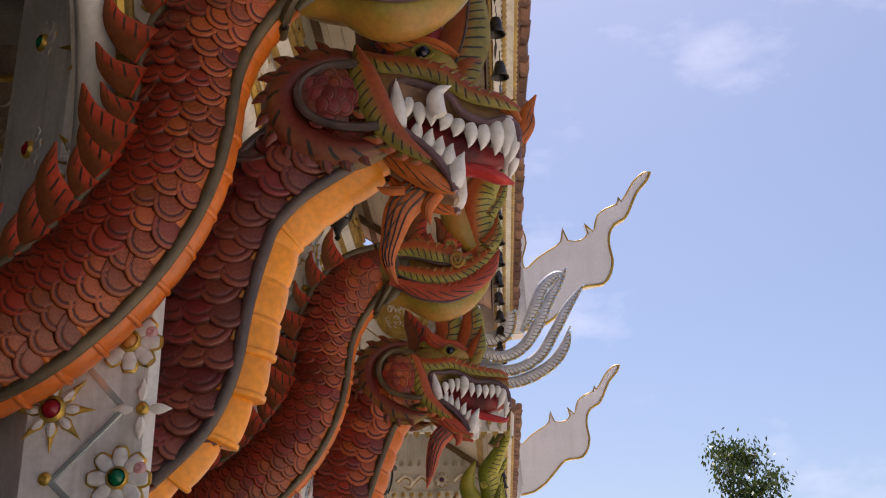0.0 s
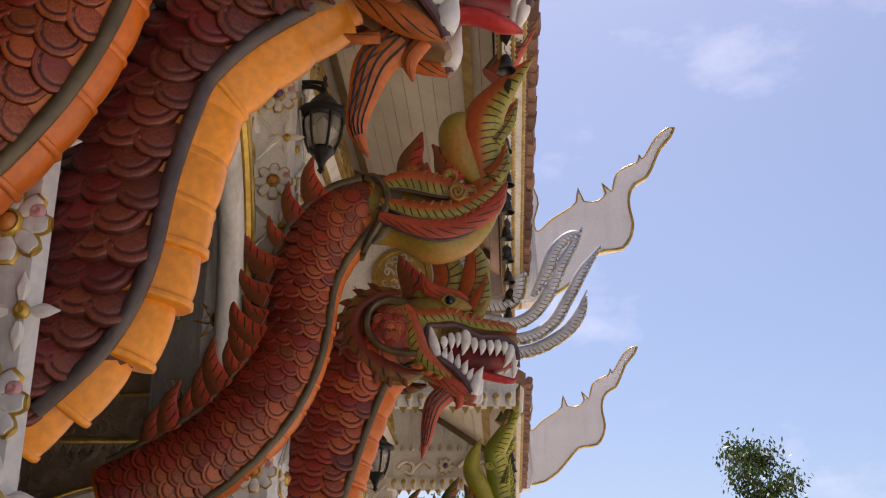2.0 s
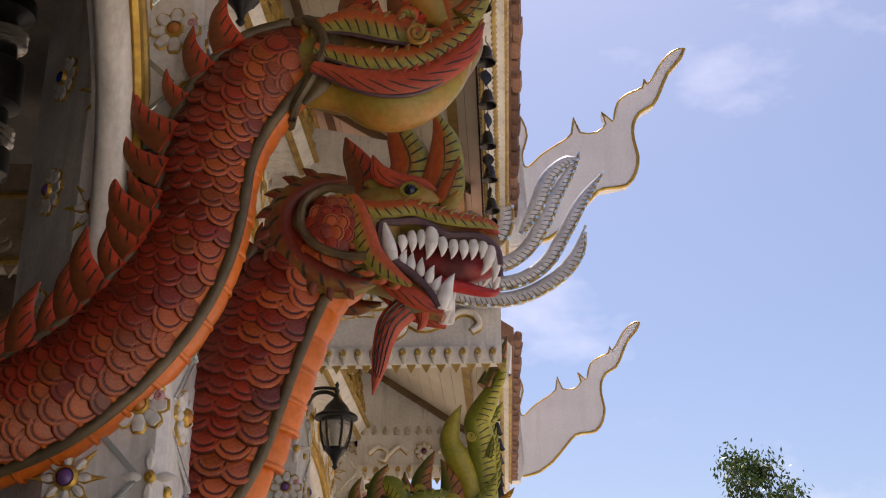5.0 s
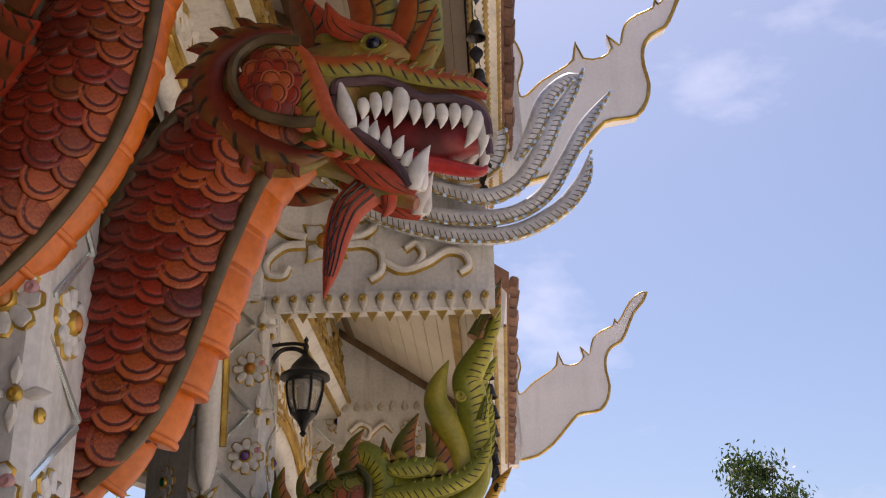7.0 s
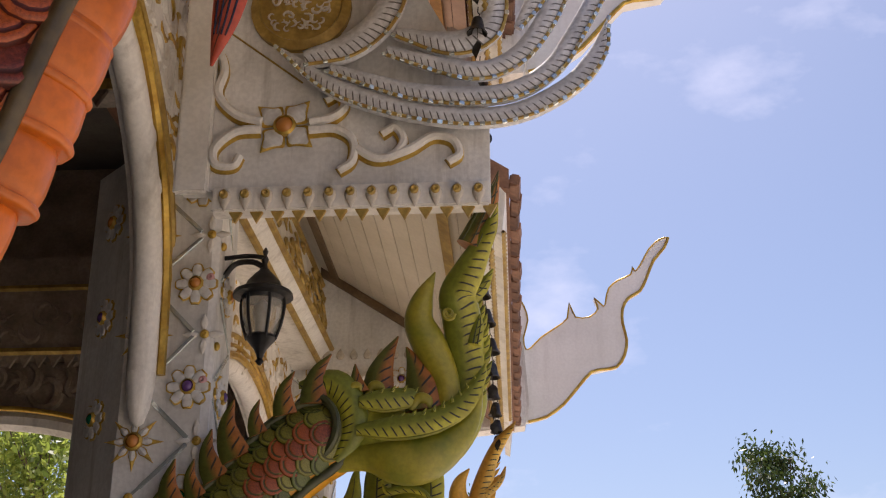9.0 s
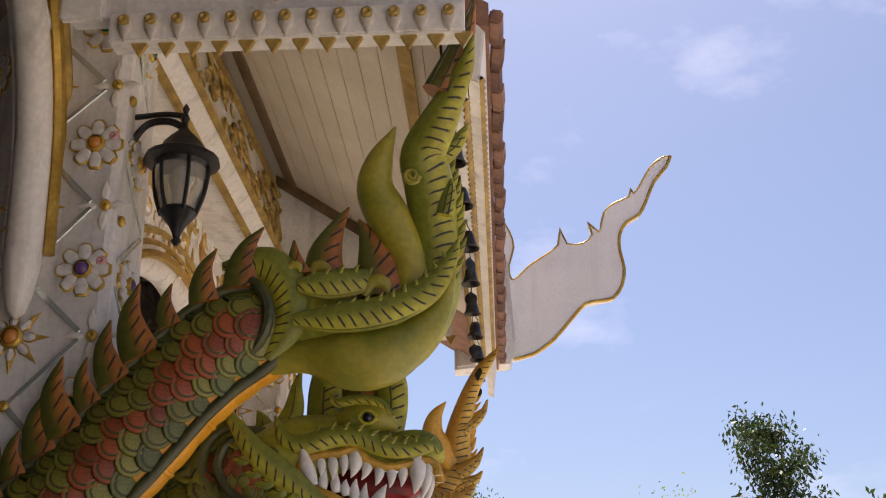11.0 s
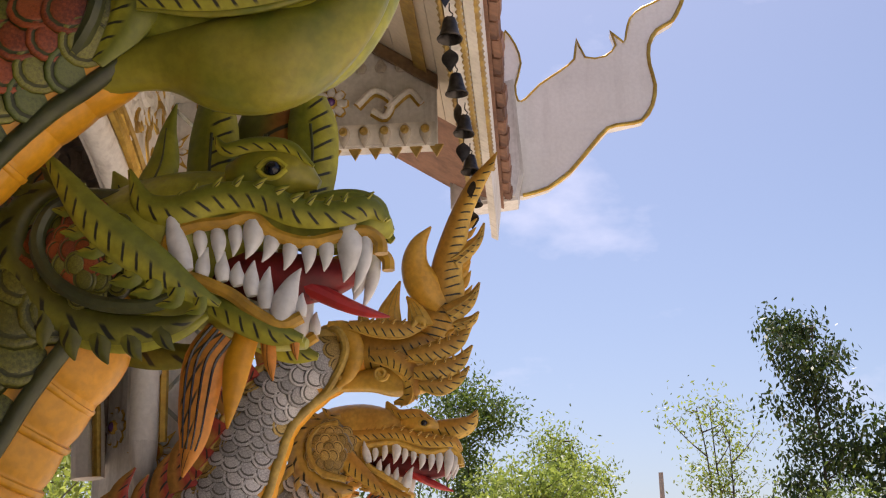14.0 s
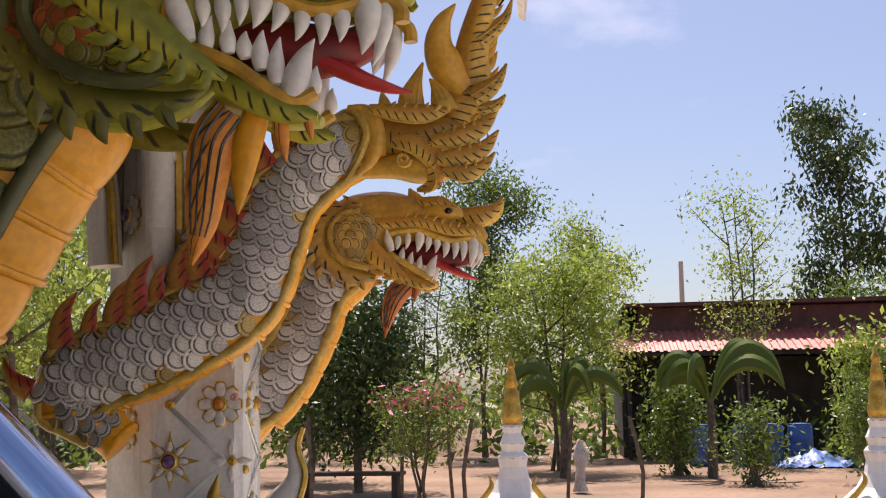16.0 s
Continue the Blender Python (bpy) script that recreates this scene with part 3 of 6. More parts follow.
SPINES = {
    "c": [(-1.73, 2.52, .19), (-1.47, 2.64, .21), (-1.29, 2.77, .205), (-1.14, 2.94, .2), (-1.04, 3.11, .185), (-.99, 3.28, .175), (-.97, 3.5, .18), (-.92, 3.67, .19), (-.82, 3.82, .185), (-.7, 3.93, .15), (-.6, 3.97, .09)],
    "m": [(-1.12, 2.3, .12), (-.99, 2.46, .16), (-.94, 2.62, .19), (-.92, 2.81, .205), (-.88, 2.98, .2), (-.82, 3.14, .19), (-.7, 3.28, .2), (-.56, 3.37, .19), (-.44, 3.43, .15), (-.34, 3.46, .1)],
    "d": [(-1.12, 2.3, .12), (-1.0, 2.47, .18), (-.94, 2.65, .215), (-.9, 2.83, .235), (-.83, 3.03, .23), (-.74, 3.22, .22), (-.62, 3.32, .2), (-.5, 3.36, .16), (-.4, 3.38, .11)],
    "e": [(-1.6, 2.0, .15), (-1.24, 2.29, .18), (-1.08, 2.46, .185), (-.93, 2.63, .18), (-.8, 2.75, .185), (-.66, 2.83, .17), (-.56, 2.86, .1)],
    "f": [(-1.3, 1.6, .15), (-1.13, 1.87, .21), (-1.04, 2.02, .225), (-.97, 2.15, .235), (-.86, 2.3, .235), (-.72, 2.4, .18), (-.6, 2.44, .1)],
    "g": [(-1.7, 1.5, .1), (-1.86, 1.66, .17), (-1.72, 1.76, .19), (-1.5, 1.84, .195), (-1.3, 1.94, .2), (-1.1, 2.07, .19), (-1.01, 2.26, .175), (-.92, 2.47, .163), (-.77, 2.62, .16), (-.61, 2.7, .14), (-.5, 2.72, .08)],
    "h": [(-1.25, 1.45, .1), (-1.2, 1.56, .12), (-1.07, 1.69, .15), (-.94, 1.91, .145), (-.85, 2.12, .14), (-.73, 2.25, .16), (-.62, 2.32, .1)],
}


def scale_mesh(mats, nm):
    """A rounded, domed scale with an engraved arc; x across, y to the free edge, z out; half width 1."""
    bm = B()
    n, rings = 14, []
    for r, z in ((.55, .35), (.68, .31), (.735, .2), (.8, .27), (.95, .23), (1.0, .12), (1.0, -.35)):
        rings.append([bm.verts.new((r * math.cos(2 * math.pi * k / n), r * 1.14 * math.sin(2 * math.pi * k / n) + .1, z + .06 * math.sin(2 * math.pi * k / n))) for k in range(n)])
    mid = bm.verts.new((0, 0, .38))
    for k in range(n):
        bm.faces.new((rings[0][k], rings[0][(k + 1) % n], mid))
    for i in range(6):
        for k in range(n):
            bm.faces.new((rings[i + 1][k], rings[i + 1][(k + 1) % n], rings[i][(k + 1) % n], rings[i][k])).material_index = 1 if i in (1, 2, 5) else 0
    me = bpy.data.meshes.new(nm)
    bm.to_mesh(me)
    bm.free()
    for m in mats:
        me.materials.append(m)
    me.polygons.foreach_set("use_smooth", [True] * len(me.polygons))
    return me


for pal in (RED, MAROON, GREEN, PALE):
    pal["meshes"] = [scale_mesh(m, "scale") for m in pal["scales"]]


def along(rows, step):
    """Points at even steps on a smoothed spine: x, z, half width, tangent, share of the way."""
    fine = smooth_path(rows, 14)
    lens = [0.0]
    for a, b in zip(fine, fine[1:]):
        lens.append(lens[-1] + math.hypot(b[0] - a[0], b[1] - a[1]))
    total, out, s = lens[-1], [], 0.0
    while s <= total:
        i = max(1, next((k for k, v in enumerate(lens) if v >= s), len(lens) - 1))
        f = (s - lens[i - 1]) / max(1e-6, lens[i] - lens[i - 1])
        p = fine[i - 1] + (fine[i] - fine[i - 1]) * f
        a, b = fine[max(i - 3, 0)], fine[min(i + 3, len(fine) - 1)]
        t = Vector((b[0] - a[0], 0, b[1] - a[1])).normalized()
        out.append((p[0], p[1], p[2], t, s / total))
        s += step
    return out


def naga_body(top, key, pal, near, rng):
    spine, flat = SPINES[key], .78 if near else .62
    body = part("body", sweep(B(), [(x, z, w * .93) for x, z, w in spine], 0, flat, 16), pal["under"], top)
    strip = .09 if near else {"maroon": .38, "red": .22, "green": .32, "pale": .22}[pal["name"]]
    for s, nm in ((.79, "dorsal_ridge"), (strip - 1, "belly_ridge")):
        bm = B()
        pipe(bm, [(x - t.z * w * s, -w * flat * math.sqrt(1 - s * s) * 1.0 - .012, z + t.x * w * s) for x, z, w, t, f in along(spine, .1)], .021, 10, 4)
        part(nm, bm, pal["ridge"], top, "dark moulded edge line")
    # belly plates, each lapping over the next
    for x, z, w, t, f in along(spine, .11 if near else .13):
        if f > .97:
            continue
        n = Vector((-t.z, 0, t.x))
        c, ln = Vector((x, 0, z)) - n * w * (.07 if near else .1), .085
        rows = [(c + t * ln, .86), (c + t * ln * .6, .945), (c + t * ln * .1, .98), (c - t * ln * .5, .985), (c - t * ln * .85, .96), (c - t * ln * .9, 1.0), (c - t * ln * 1.08, .99), (c - t * ln * 1.14, .88)]
        bm = sweep(B(), [(p.x, p.z, w * k) for p, k in rows], 0, flat * .93, 20, 3)
        part("belly_plate", bm, pal["belly"], top)
    # dorsal flame spikes
    k = 0
    for x, z, w, t, f in along(spine, .115):
        if f < .06 or (not near and f > .9) or f > .93:
            continue
        n = Vector((-t.z, 0, t.x))
        h = (.155 if near else .12) * (.75 + .25 * math.sin(k * 2.1) + .2 * math.sin(math.pi * f))
        p = Vector((x, 0, z)) + n * w * .8
        q = lambda u, v: (p + t * u * h + n * v * h)
        bm = B()
        pts = [(q(-.1, -.1), .5), (q(.05, .3), .42), (q(.35, .72), .25), (q(.85, 1.02), .03)]
        sweep(bm, [(v.x, v.z, max(.003, s * h * .8)) for v, s in pts], -.12 if near else -.04, .3, 8, 4, dmax=.022)
        part("dorsal_spike", bm, pal["spike"], top)
        k += 1
    # scales in alternating rows
    pitch = .069 if near else .083
    for i, (x, z, w, t, f) in enumerate(along(spine, pitch * .86)):
        if f > .985:
            continue
        n = Vector((-t.z, 0, t.x))
        lo, hi = -math.asin(1 - strip) + .1, radians(50)
        arc = w * .9 * (hi - lo)
        cols = max(3, int(arc / pitch))
        for k in range(cols):
            q = ((k + .5 + (.5 if i % 2 else 0)) / (cols + .25) - .5) * 2        # -1 belly .. 1 back
            if abs(q) > 1.02:
                continue
            a = lo + (q + 1) / 2 * (hi - lo)
            out = (n * math.sin(a) * flat + Vector((0, -1, 0)) * math.cos(a)).normalized()
            pos = Vector((x, 0, z)) + n * w * .93 * math.sin(a) + Vector((0, -w * .93 * flat * math.cos(a), 0))
            side = out.cross(t).normalized()
            out = (out + t * (.28 if near else .34)).normalized()
            size = pitch * .74 * (w / .15) ** .5 * (1 + rng.uniform(-.05, .05))
            up = out.cross(side).normalized()
            m = Matrix((side * size, up * size, out * size * .6)).transposed().to_4x4()
            m.translation = pos
            tone = 0 if abs(q + rng.uniform(-.08, .08)) > .8 or f > .95 else (2 if q + rng.uniform(-.35, .35) < -.1 else 1)
            if pal is GREEN:
                tone = 2 if abs(q) < .3 and rng.random() < .75 else (1 if abs(q) < .7 else 0)
            share("scale", pal["meshes"][tone], top, m)


class ViewSheet:
    """Pixel column, row in the camera's view -> x, z on a head's plane."""
    def __init__(self, c0, r0, x0, z0, xc, zc, xr, zr):
        self.a = (c0, r0, x0, z0, xc, zc, xr, zr)
        self.unit, self.eye = (xc - zr) / 2, (.08, 1.6, 4.3)

    def leaning(self, rows, bend):
        """Rows drawn for the middle plane, kept in their line of sight where the leaf leans forward."""
        ex, ez, far = self.eye
        out = []
        for i, (a, b, w) in enumerate(rows):
            k = 1 + bend * (i / (len(rows) - 1)) ** 1.5 / far
            x, z = self(a, b)
            out.append((ex + (x - ex) * k, ez + (z - ez) * k, w * self.unit * k))
        return out

    def __call__(self, c, r):
        c0, r0, x0, z0, xc, zc, xr, zr = self.a
        return x0 + (c - c0) * xc + (r - r0) * xr, z0 + (c - c0) * zc + (r - r0) * zr


def leaf(top, nm, mat, rows, y, depth=.35, grid=None, dmax=.05, label="", mirror=False, n=10, bend=None):
    rows = grid.leaning(rows, bend or 0.0)
    if mirror:
        part(nm, sweep(B(), rows, -y, depth, n, 5, dmax, bend=-bend if bend else None), mat, top, label)
    return part(nm, sweep(B(), rows, y, depth, n, 5, dmax, bend=bend), mat, top, label)


def lobes(top, nm, mat, rows, y, g, step, size, side=1, lean=.6, depth=.02):
    """Small pointed lobes along one edge of a band, leaning along its way."""
    for x, z, w, t, f in along([(*g(a, b), w * g.unit) for a, b, w in rows], step):
        if f < .08 or f > .95:
            continue
        n = Vector((-t.z, 0, t.x)) * side
        p = Vector((x, 0, z)) + n * w * .8
        h = size * (.6 + .6 * math.sin(math.pi * f))
        pts = [(p - t * h * .3 - n * h * .3, .42), (p + n * h * .25, .4), (p + n * h * .6 + t * h * lean * .6, .24), (p + n * h * .9 + t * h * lean * 1.3, .03)]
        part(nm, sweep(B(), [(v.x, v.z, max(.002, k * h)) for v, k in pts], y, .4, 8, 3, depth), mat, top)


def rope(top, nm, mat, g, pts, r, y, label="", both=False, n=8):
    for sg in (1, -1) if both else (1,):
        ob = part(nm, pipe(B(), [(*(lambda p: (p[0], sg * (q[2] if len(q) > 2 else y), p[1]))(g(q[0], q[1])),) for q in pts], r, n, 4), mat, top, label)
    return ob


def grooves(top, mat, rows, y, g, shares, depth=.45, dmax=.035):
    """Thin dark bars laid on a leaf as grooves, from root to tip."""
    pts = [(*g(a, b), w * g.unit) for a, b, w in rows]
    for s in shares:
        line = []
        for x, z, w, t, f in along(pts, .03):
            if f < .9:
                line.append((x - t.z * w * s, y - min(depth * w, dmax) * math.sqrt(1 - s * s) * 1.0, z + t.x * w * s))
        if len(line) > 2:
            part("carved_line", pipe(B(), line, (.0042, .002), 5, 2), mat, top)


# ---- the heads that look away: rolls, swept fins, smooth jaw, hump and tall crest ----
# head rows are pixel columns and rows, shaped to fit the camera's view
AWAY_RED = {
    "head": [(560, 205, 48), (620, 225, 62), (690, 235, 62), (750, 235, 52), (805, 215, 40), (845, 190, 20), (862, 170, 4)],
    "jaw": [(590, 270, 22), (650, 272, 30), (710, 290, 40), (765, 280, 36), (815, 245, 24), (848, 205, 4)],
    "bands": [[(605, 185, 10), (660, 178, 22), (720, 188, 24), (775, 200, 16), (800, 190, 6)], [(606, 222, 10), (690, 240, 19), (765, 236, 20), (825, 205, 18), (866, 160, 2)],
              [(604, 252, 10), (690, 276, 20), (770, 272, 22), (835, 232, 18), (868, 182, 2)]],
    "flames": [[(672, 165, 34), (664, 128, 26), (678, 92, 14), (688, 64, 2)], [(752, 170, 30), (736, 132, 22), (722, 108, 10), (710, 94, 2)], [(700, 172, 14), (697, 150, 10), (700, 135, 2)]],
    "hump": [(806, 165, 16), (772, 118, 34), (757, 66, 33), (768, 38, 22), (788, 20, 2)],
    "crest": [(815, 205, 34), (818, 140, 42), (812, 75, 40), (822, 15, 42), (850, -32, 32), (885, -78, 20), (930, -134, 2)],
    "tip": [(842, -20, 30), (868, -55, 27), (898, -92, 16), (934, -138, 1.5)],
    "sides": [[(838, 90, 20), (866, 50, 20), (882, 25, 10), (892, 2, 2)], [(835, 165, 20), (858, 140, 18), (866, 100, 3)]],
    "curl": (765, 205, 18), "ring": [(545, 165, .03), (572, 160, -.06), (604, 178, -.12), (620, 215, -.13), (606, 258, -.12), (575, 300, -.07), (560, 310, .03)],
    "nape": [(570, 168, 6), (615, 180, 16), (632, 220, 18), (618, 265, 14), (590, 300, 4)],
}
AWAY_GREEN = {
    "head": [(420, 500, 60), (500, 510, 68), (590, 530, 74), (670, 535, 70), (730, 500, 50), (775, 445, 26), (792, 400, 5)],
    "jaw": [(440, 590, 22), (520, 575, 34), (590, 580, 56), (650, 575, 58), (710, 545, 42), (760, 490, 24), (790, 420, 3)],
    "bands": [[(505, 465, 12), (560, 462, 26), (625, 455, 22), (660, 450, 6)], [(500, 528, 12), (590, 522, 27), (680, 506, 28), (745, 470, 26), (785, 415, 14), (800, 380, 2)]],
    "flames": [[(545, 440, 36), (548, 395, 32), (565, 350, 18), (592, 304, 2)], [(655, 475, 44), (648, 420, 38), (632, 370, 20), (612, 332, 2)], [(500, 440, 26), (494, 405, 12), (492, 375, 2)]],
    "hump": [(712, 460, 30), (700, 390, 33), (665, 320, 40), (642, 268, 35), (652, 212, 25), (682, 148, 2)],
    "crest": [(740, 460, 40), (755, 385, 42), (750, 310, 44), (742, 240, 46), (735, 190, 44), (765, 130, 38), (798, 65, 26), (822, 15, 18), (842, -50, 2)],
    "tip": [(770, 120, 34), (798, 65, 29), (824, 5, 19), (846, -60, 1.5)],
    "sides": [[(715, 265, 30), (755, 222, 30), (795, 195, 18), (824, 152, 2)], [(775, 330, 16), (784, 290, 14), (790, 260, 2)]],
    "curl": (716, 270, 15), "ring": [(340, 462, .03), (372, 452, -.06), (420, 458, -.12), (450, 495, -.135), (448, 548, -.13), (400, 605, -.07), (380, 620, .03)],
    "nape": [(360, 425, 8), (440, 420, 34), (486, 470, 34), (488, 535, 28), (450, 590, 8)],
}
AWAY_PALE = {
    "head": [(620, 235, 24), (680, 240, 42), (730, 245, 44), (780, 232, 38), (830, 215, 22), (866, 200, 4)],
    "jaw": [(640, 306, 14), (700, 298, 22), (745, 300, 28), (790, 300, 22), (830, 290, 12), (860, 270, 3)],
    "bands": [[(660, 205, 8), (710, 212, 16), (760, 214, 16), (800, 205, 6)], [(700, 262, 10), (742, 268, 18), (776, 298, 18), (770, 335, 12), (744, 346, 3)], [(770, 262, 10), (815, 256, 19), (855, 238, 15), (884, 206, 2)],
              [(780, 292, 10), (820, 290, 19), (858, 275, 14), (884, 244, 2)], [(790, 315, 8), (828, 318, 15), (858, 305, 10), (878, 282, 2)]],
    "flames": [[(730, 215, 26), (730, 178, 22), (738, 148, 12), (750, 116, 2)], [(790, 205, 24), (782, 180, 18), (774, 162, 10), (763, 147, 2)], [(690, 212, 12), (684, 190, 10), (680, 172, 2)]],
    "hump": [(828, 165, 18), (796, 128, 32), (778, 88, 26), (784, 46, 17), (808, 10, 2)],
    "crest": [(800, 215, 34), (832, 150, 36), (835, 90, 30), (848, 35, 26), (866, -25, 20), (892, -80, 17), (922, -125, 9), (938, -155, 1)],
    "tip": [(866, -25, 16), (890, -78, 14), (918, -122, 8), (940, -158, 1)],
    "sides": [[(840, 185, 20), (870, 165, 16), (886, 148, 9), (898, 124, 2)], [(850, 85, 16), (880, 62, 13), (898, 40, 8), (908, 12, 2)], [(850, 205, 12), (880, 196, 10), (896, 178, 2)]],
    "curl": (722, 296, 13), "ring": [(590, 208, .03), (615, 206, -.06), (642, 216, -.11), (655, 250, -.115), (640, 290, -.1), (615, 325, -.06), (600, 335, .03)],
    "nape": [(620, 200, 5), (655, 210, 14), (672, 250, 16), (662, 290, 12), (640, 315, 4)],
}


def crest_head(top, pal, g, d):
    fin, skin = pal["fin"], pal["skin"]
    head = leaf(top, "head", skin if pal is not PALE else fin, d["head"], .02, .95, g, .125, n=16)
    leaf(head, "jaw", pal["bulge"], d["jaw"], -.035, .95, g, .095, n=14)
    for i, rows in enumerate(d["bands"]):
        mt = pal["beard"] if pal is RED and i == 2 else fin
        y = -.128 - .006 * i
        leaf(head, "swept_fin", mt, rows, y, .4, g, .032, bend=.05)
        leaf(head, "fin_edge", pal["bulge"] if pal is not RED else pal["lip"], [(a, b + w * .95, max(1, w * .14)) for a, b, w in rows], y - .004, .9, g, .012, bend=.05)
        lobes(head, "fin_lobe", mt, rows, y - .004, g, .05, .017, 1, .5)
    for i, rows in enumerate(d["flames"]):
        fl = leaf(head, "flame_leaf", pal["bulge"] if pal is PALE else pal["spike"], rows, -.05 - .02 * i, .42, g, .04)
        if pal is PALE:
            grooves(fl, pal["ridge"], rows, -.05 - .02 * i, g, (-.5, .0, .5), .42, .04)
        a, b, w = rows[0]
        leaf(head, "flame_curl", pal["bulge"] if pal is not RED else fin, [(a - w * .7, b + 4, w * .12), (a - w * .3, b - w * .5, w * .3), (a + w * .2, b - w * .4, w * .26), (a + w * .3, b, w * .08)], -.08 - .02 * i, .6, g, .03)
    leaf(head, "hump", pal["bulge"], d["hump"], -.05, .8, g, .07, n=14, bend=-.08)
    leaf(head, "crest", fin, d["crest"], .0, .7, g, .065, n=14, bend=-.34)
    lobes(head, "crest_lobe", pal["bulge"] if pal is PALE else fin, d["crest"][:5], -.03, g, .05, .045, -1, .9)
    if pal is not PALE:
        leaf(head, "crest_tip", pal["spike"], d["tip"], -.2, .85, g, .06, bend=-.15)
        for s in (-.45, .1, .55):
            leaf(head, "crest_groove", pal["ridge"], [(a + w * s, b + w * s * .5, 1.6) for a, b, w in d["tip"][:-1]] + [(d["tip"][-1][0], d["tip"][-1][1], 1)], -.255, 1, g, .006, bend=-.15)
    for rows in d["sides"]:
        fl = leaf(head, "crest_flame", fin, rows, -.1, .45, g, .035)
        grooves(fl, pal["ridge"], rows, -.1, g, (-.4, .2), .45, .035)
    leaf(head, "nape_collar", pal["ridge"] if pal is RED else fin if pal is not PALE else pal["bulge"], d["nape"], -.095, .6, g, .04)
    lobes(head, "nape_lobe", skin, d["nape"], -.1, g, .05, .04, -1, .3)
    c, r, w = d["curl"]
    rope(head, "curl", pal["bulge"], g, [(c + (w - j * w * .06) * math.cos(j * .8), r + (w - j * w * .06) * math.sin(j * .8), -.165) for j in range(14)], .009, 0, n=6)
    rope(head, "neck_ring", pal["ridge"], g, d["ring"], .019, 0, "dark moulded collar ring")


# ---- the open-mouthed heads ----
FACE_RED = {
    "skull": [(420, 235, 80), (500, 205, 96), (570, 165, 84), (640, 135, 62), (700, 155, 40), (770, 175, 32), (830, 190, 26), (864, 205, 8)],
    "jaw": [(540, 260, 44), (600, 275, 36), (650, 300, 30), (695, 330, 24), (735, 356, 9)],
    "gum": [(620, 220, 22), (680, 235, 34), (740, 250, 42), (800, 252, 36), (845, 255, 16)],
    "tongue": [(730, 285, 14), (780, 296, 13), (820, 304, 11), (848, 306, 8), (858, 296, 2)],
    "upper": [(600, 205), (606, 182), (640, 178), (680, 174), (712, 182), (750, 200), (800, 198), (838, 208), (858, 228), (862, 258)],
    "lower": [(600, 198), (604, 238), (636, 262), (676, 288), (706, 318), (728, 350)],
    "teeth": [(648, 214, 648, 242, 11), (669, 206, 670, 242, 11), (690, 202, 688, 234, 10), (712, 198, 702, 254, 16), (736, 214, 735, 247, 11), (760, 218, 756, 250, 11), (782, 218, 781, 250, 11), (804, 216, 800, 250, 11), (825, 216, 821, 246, 11), (843, 228, 820, 279, 14), (853, 246, 845, 294, 10)],
    "low_teeth": [(628, 244, 611, 178, 15), (650, 264, 659, 234, 11), (669, 270, 673, 240, 11), (690, 280, 693, 249, 10), (708, 294, 719, 264, 11), (722, 310, 735, 285, 10), (738, 340, 763, 279, 18), (748, 346, 758, 316, 11)],
    "lip_fin": [(520, 118, 3), (560, 148, 16), (610, 156, 20), (670, 150, 19), (720, 164, 17), (780, 176, 15), (835, 182, 12), (862, 192, 4)],
    "cheek_fin": [(514, 112, 3), (545, 150, 18), (566, 205, 24), (585, 255, 24), (625, 292, 18), (670, 318, 6)],
    "nose": [(704, 138, 3), (722, 158, 13), (780, 165, 13), (835, 172, 13), (862, 186, 4)],
    "collar": [(525, 92, 6), (460, 98, 20), (398, 135, 26), (380, 190, 27), (405, 250, 29), (465, 292, 27), (530, 312, 20), (590, 305, 5)],
    "groove": [(545, 125), (480, 122), (435, 155), (432, 205), (470, 245), (530, 262), (575, 262)],
    "cheek": (498, 195, 58, 62), "eye": (668, 108, 13), "socket": [(612, 118, 16), (650, 116, 30), (695, 116, 28), (730, 124, 8)],
    "brow": [(582, 28, 2), (600, 68, 20), (640, 84, 18), (690, 88, 12), (724, 104, 3)],
    "leaves": [("spike", .0, [(552, 110, 34), (556, 55, 36), (530, 5, 24), (512, -35, 2)]), ("fin", .03, [(645, 80, 44), (665, 20, 46), (640, -45, 32), (604, -105, 2)]), ("fin", .0, [(715, 100, 36), (742, 40, 42), (745, -30, 30), (720, -100, 2)]),
               ("fin", -.05, [(742, 130, 26), (762, 85, 27), (774, 50, 14), (779, 18, 2)]), ("bulge", -.07, [(738, 152, 14), (755, 128, 15), (776, 100, 2)]), ("skin", -.06, [(600, 100, 20), (575, 85, 12), (560, 90, 2)])],
    "mane": [(430, 105), (385, 118), (352, 160), (300, 215)],
    "chin": [(600, 295, 10), (645, 318, 20), (695, 340, 19), (738, 358, 6)],
    "beards": [[(655, 345, 30), (622, 375, 28), (604, 420, 21), (594, 470, 14), (582, 518, 1.5)], [(690, 358, 14), (690, 378, 10), (680, 392, 2)]],
}
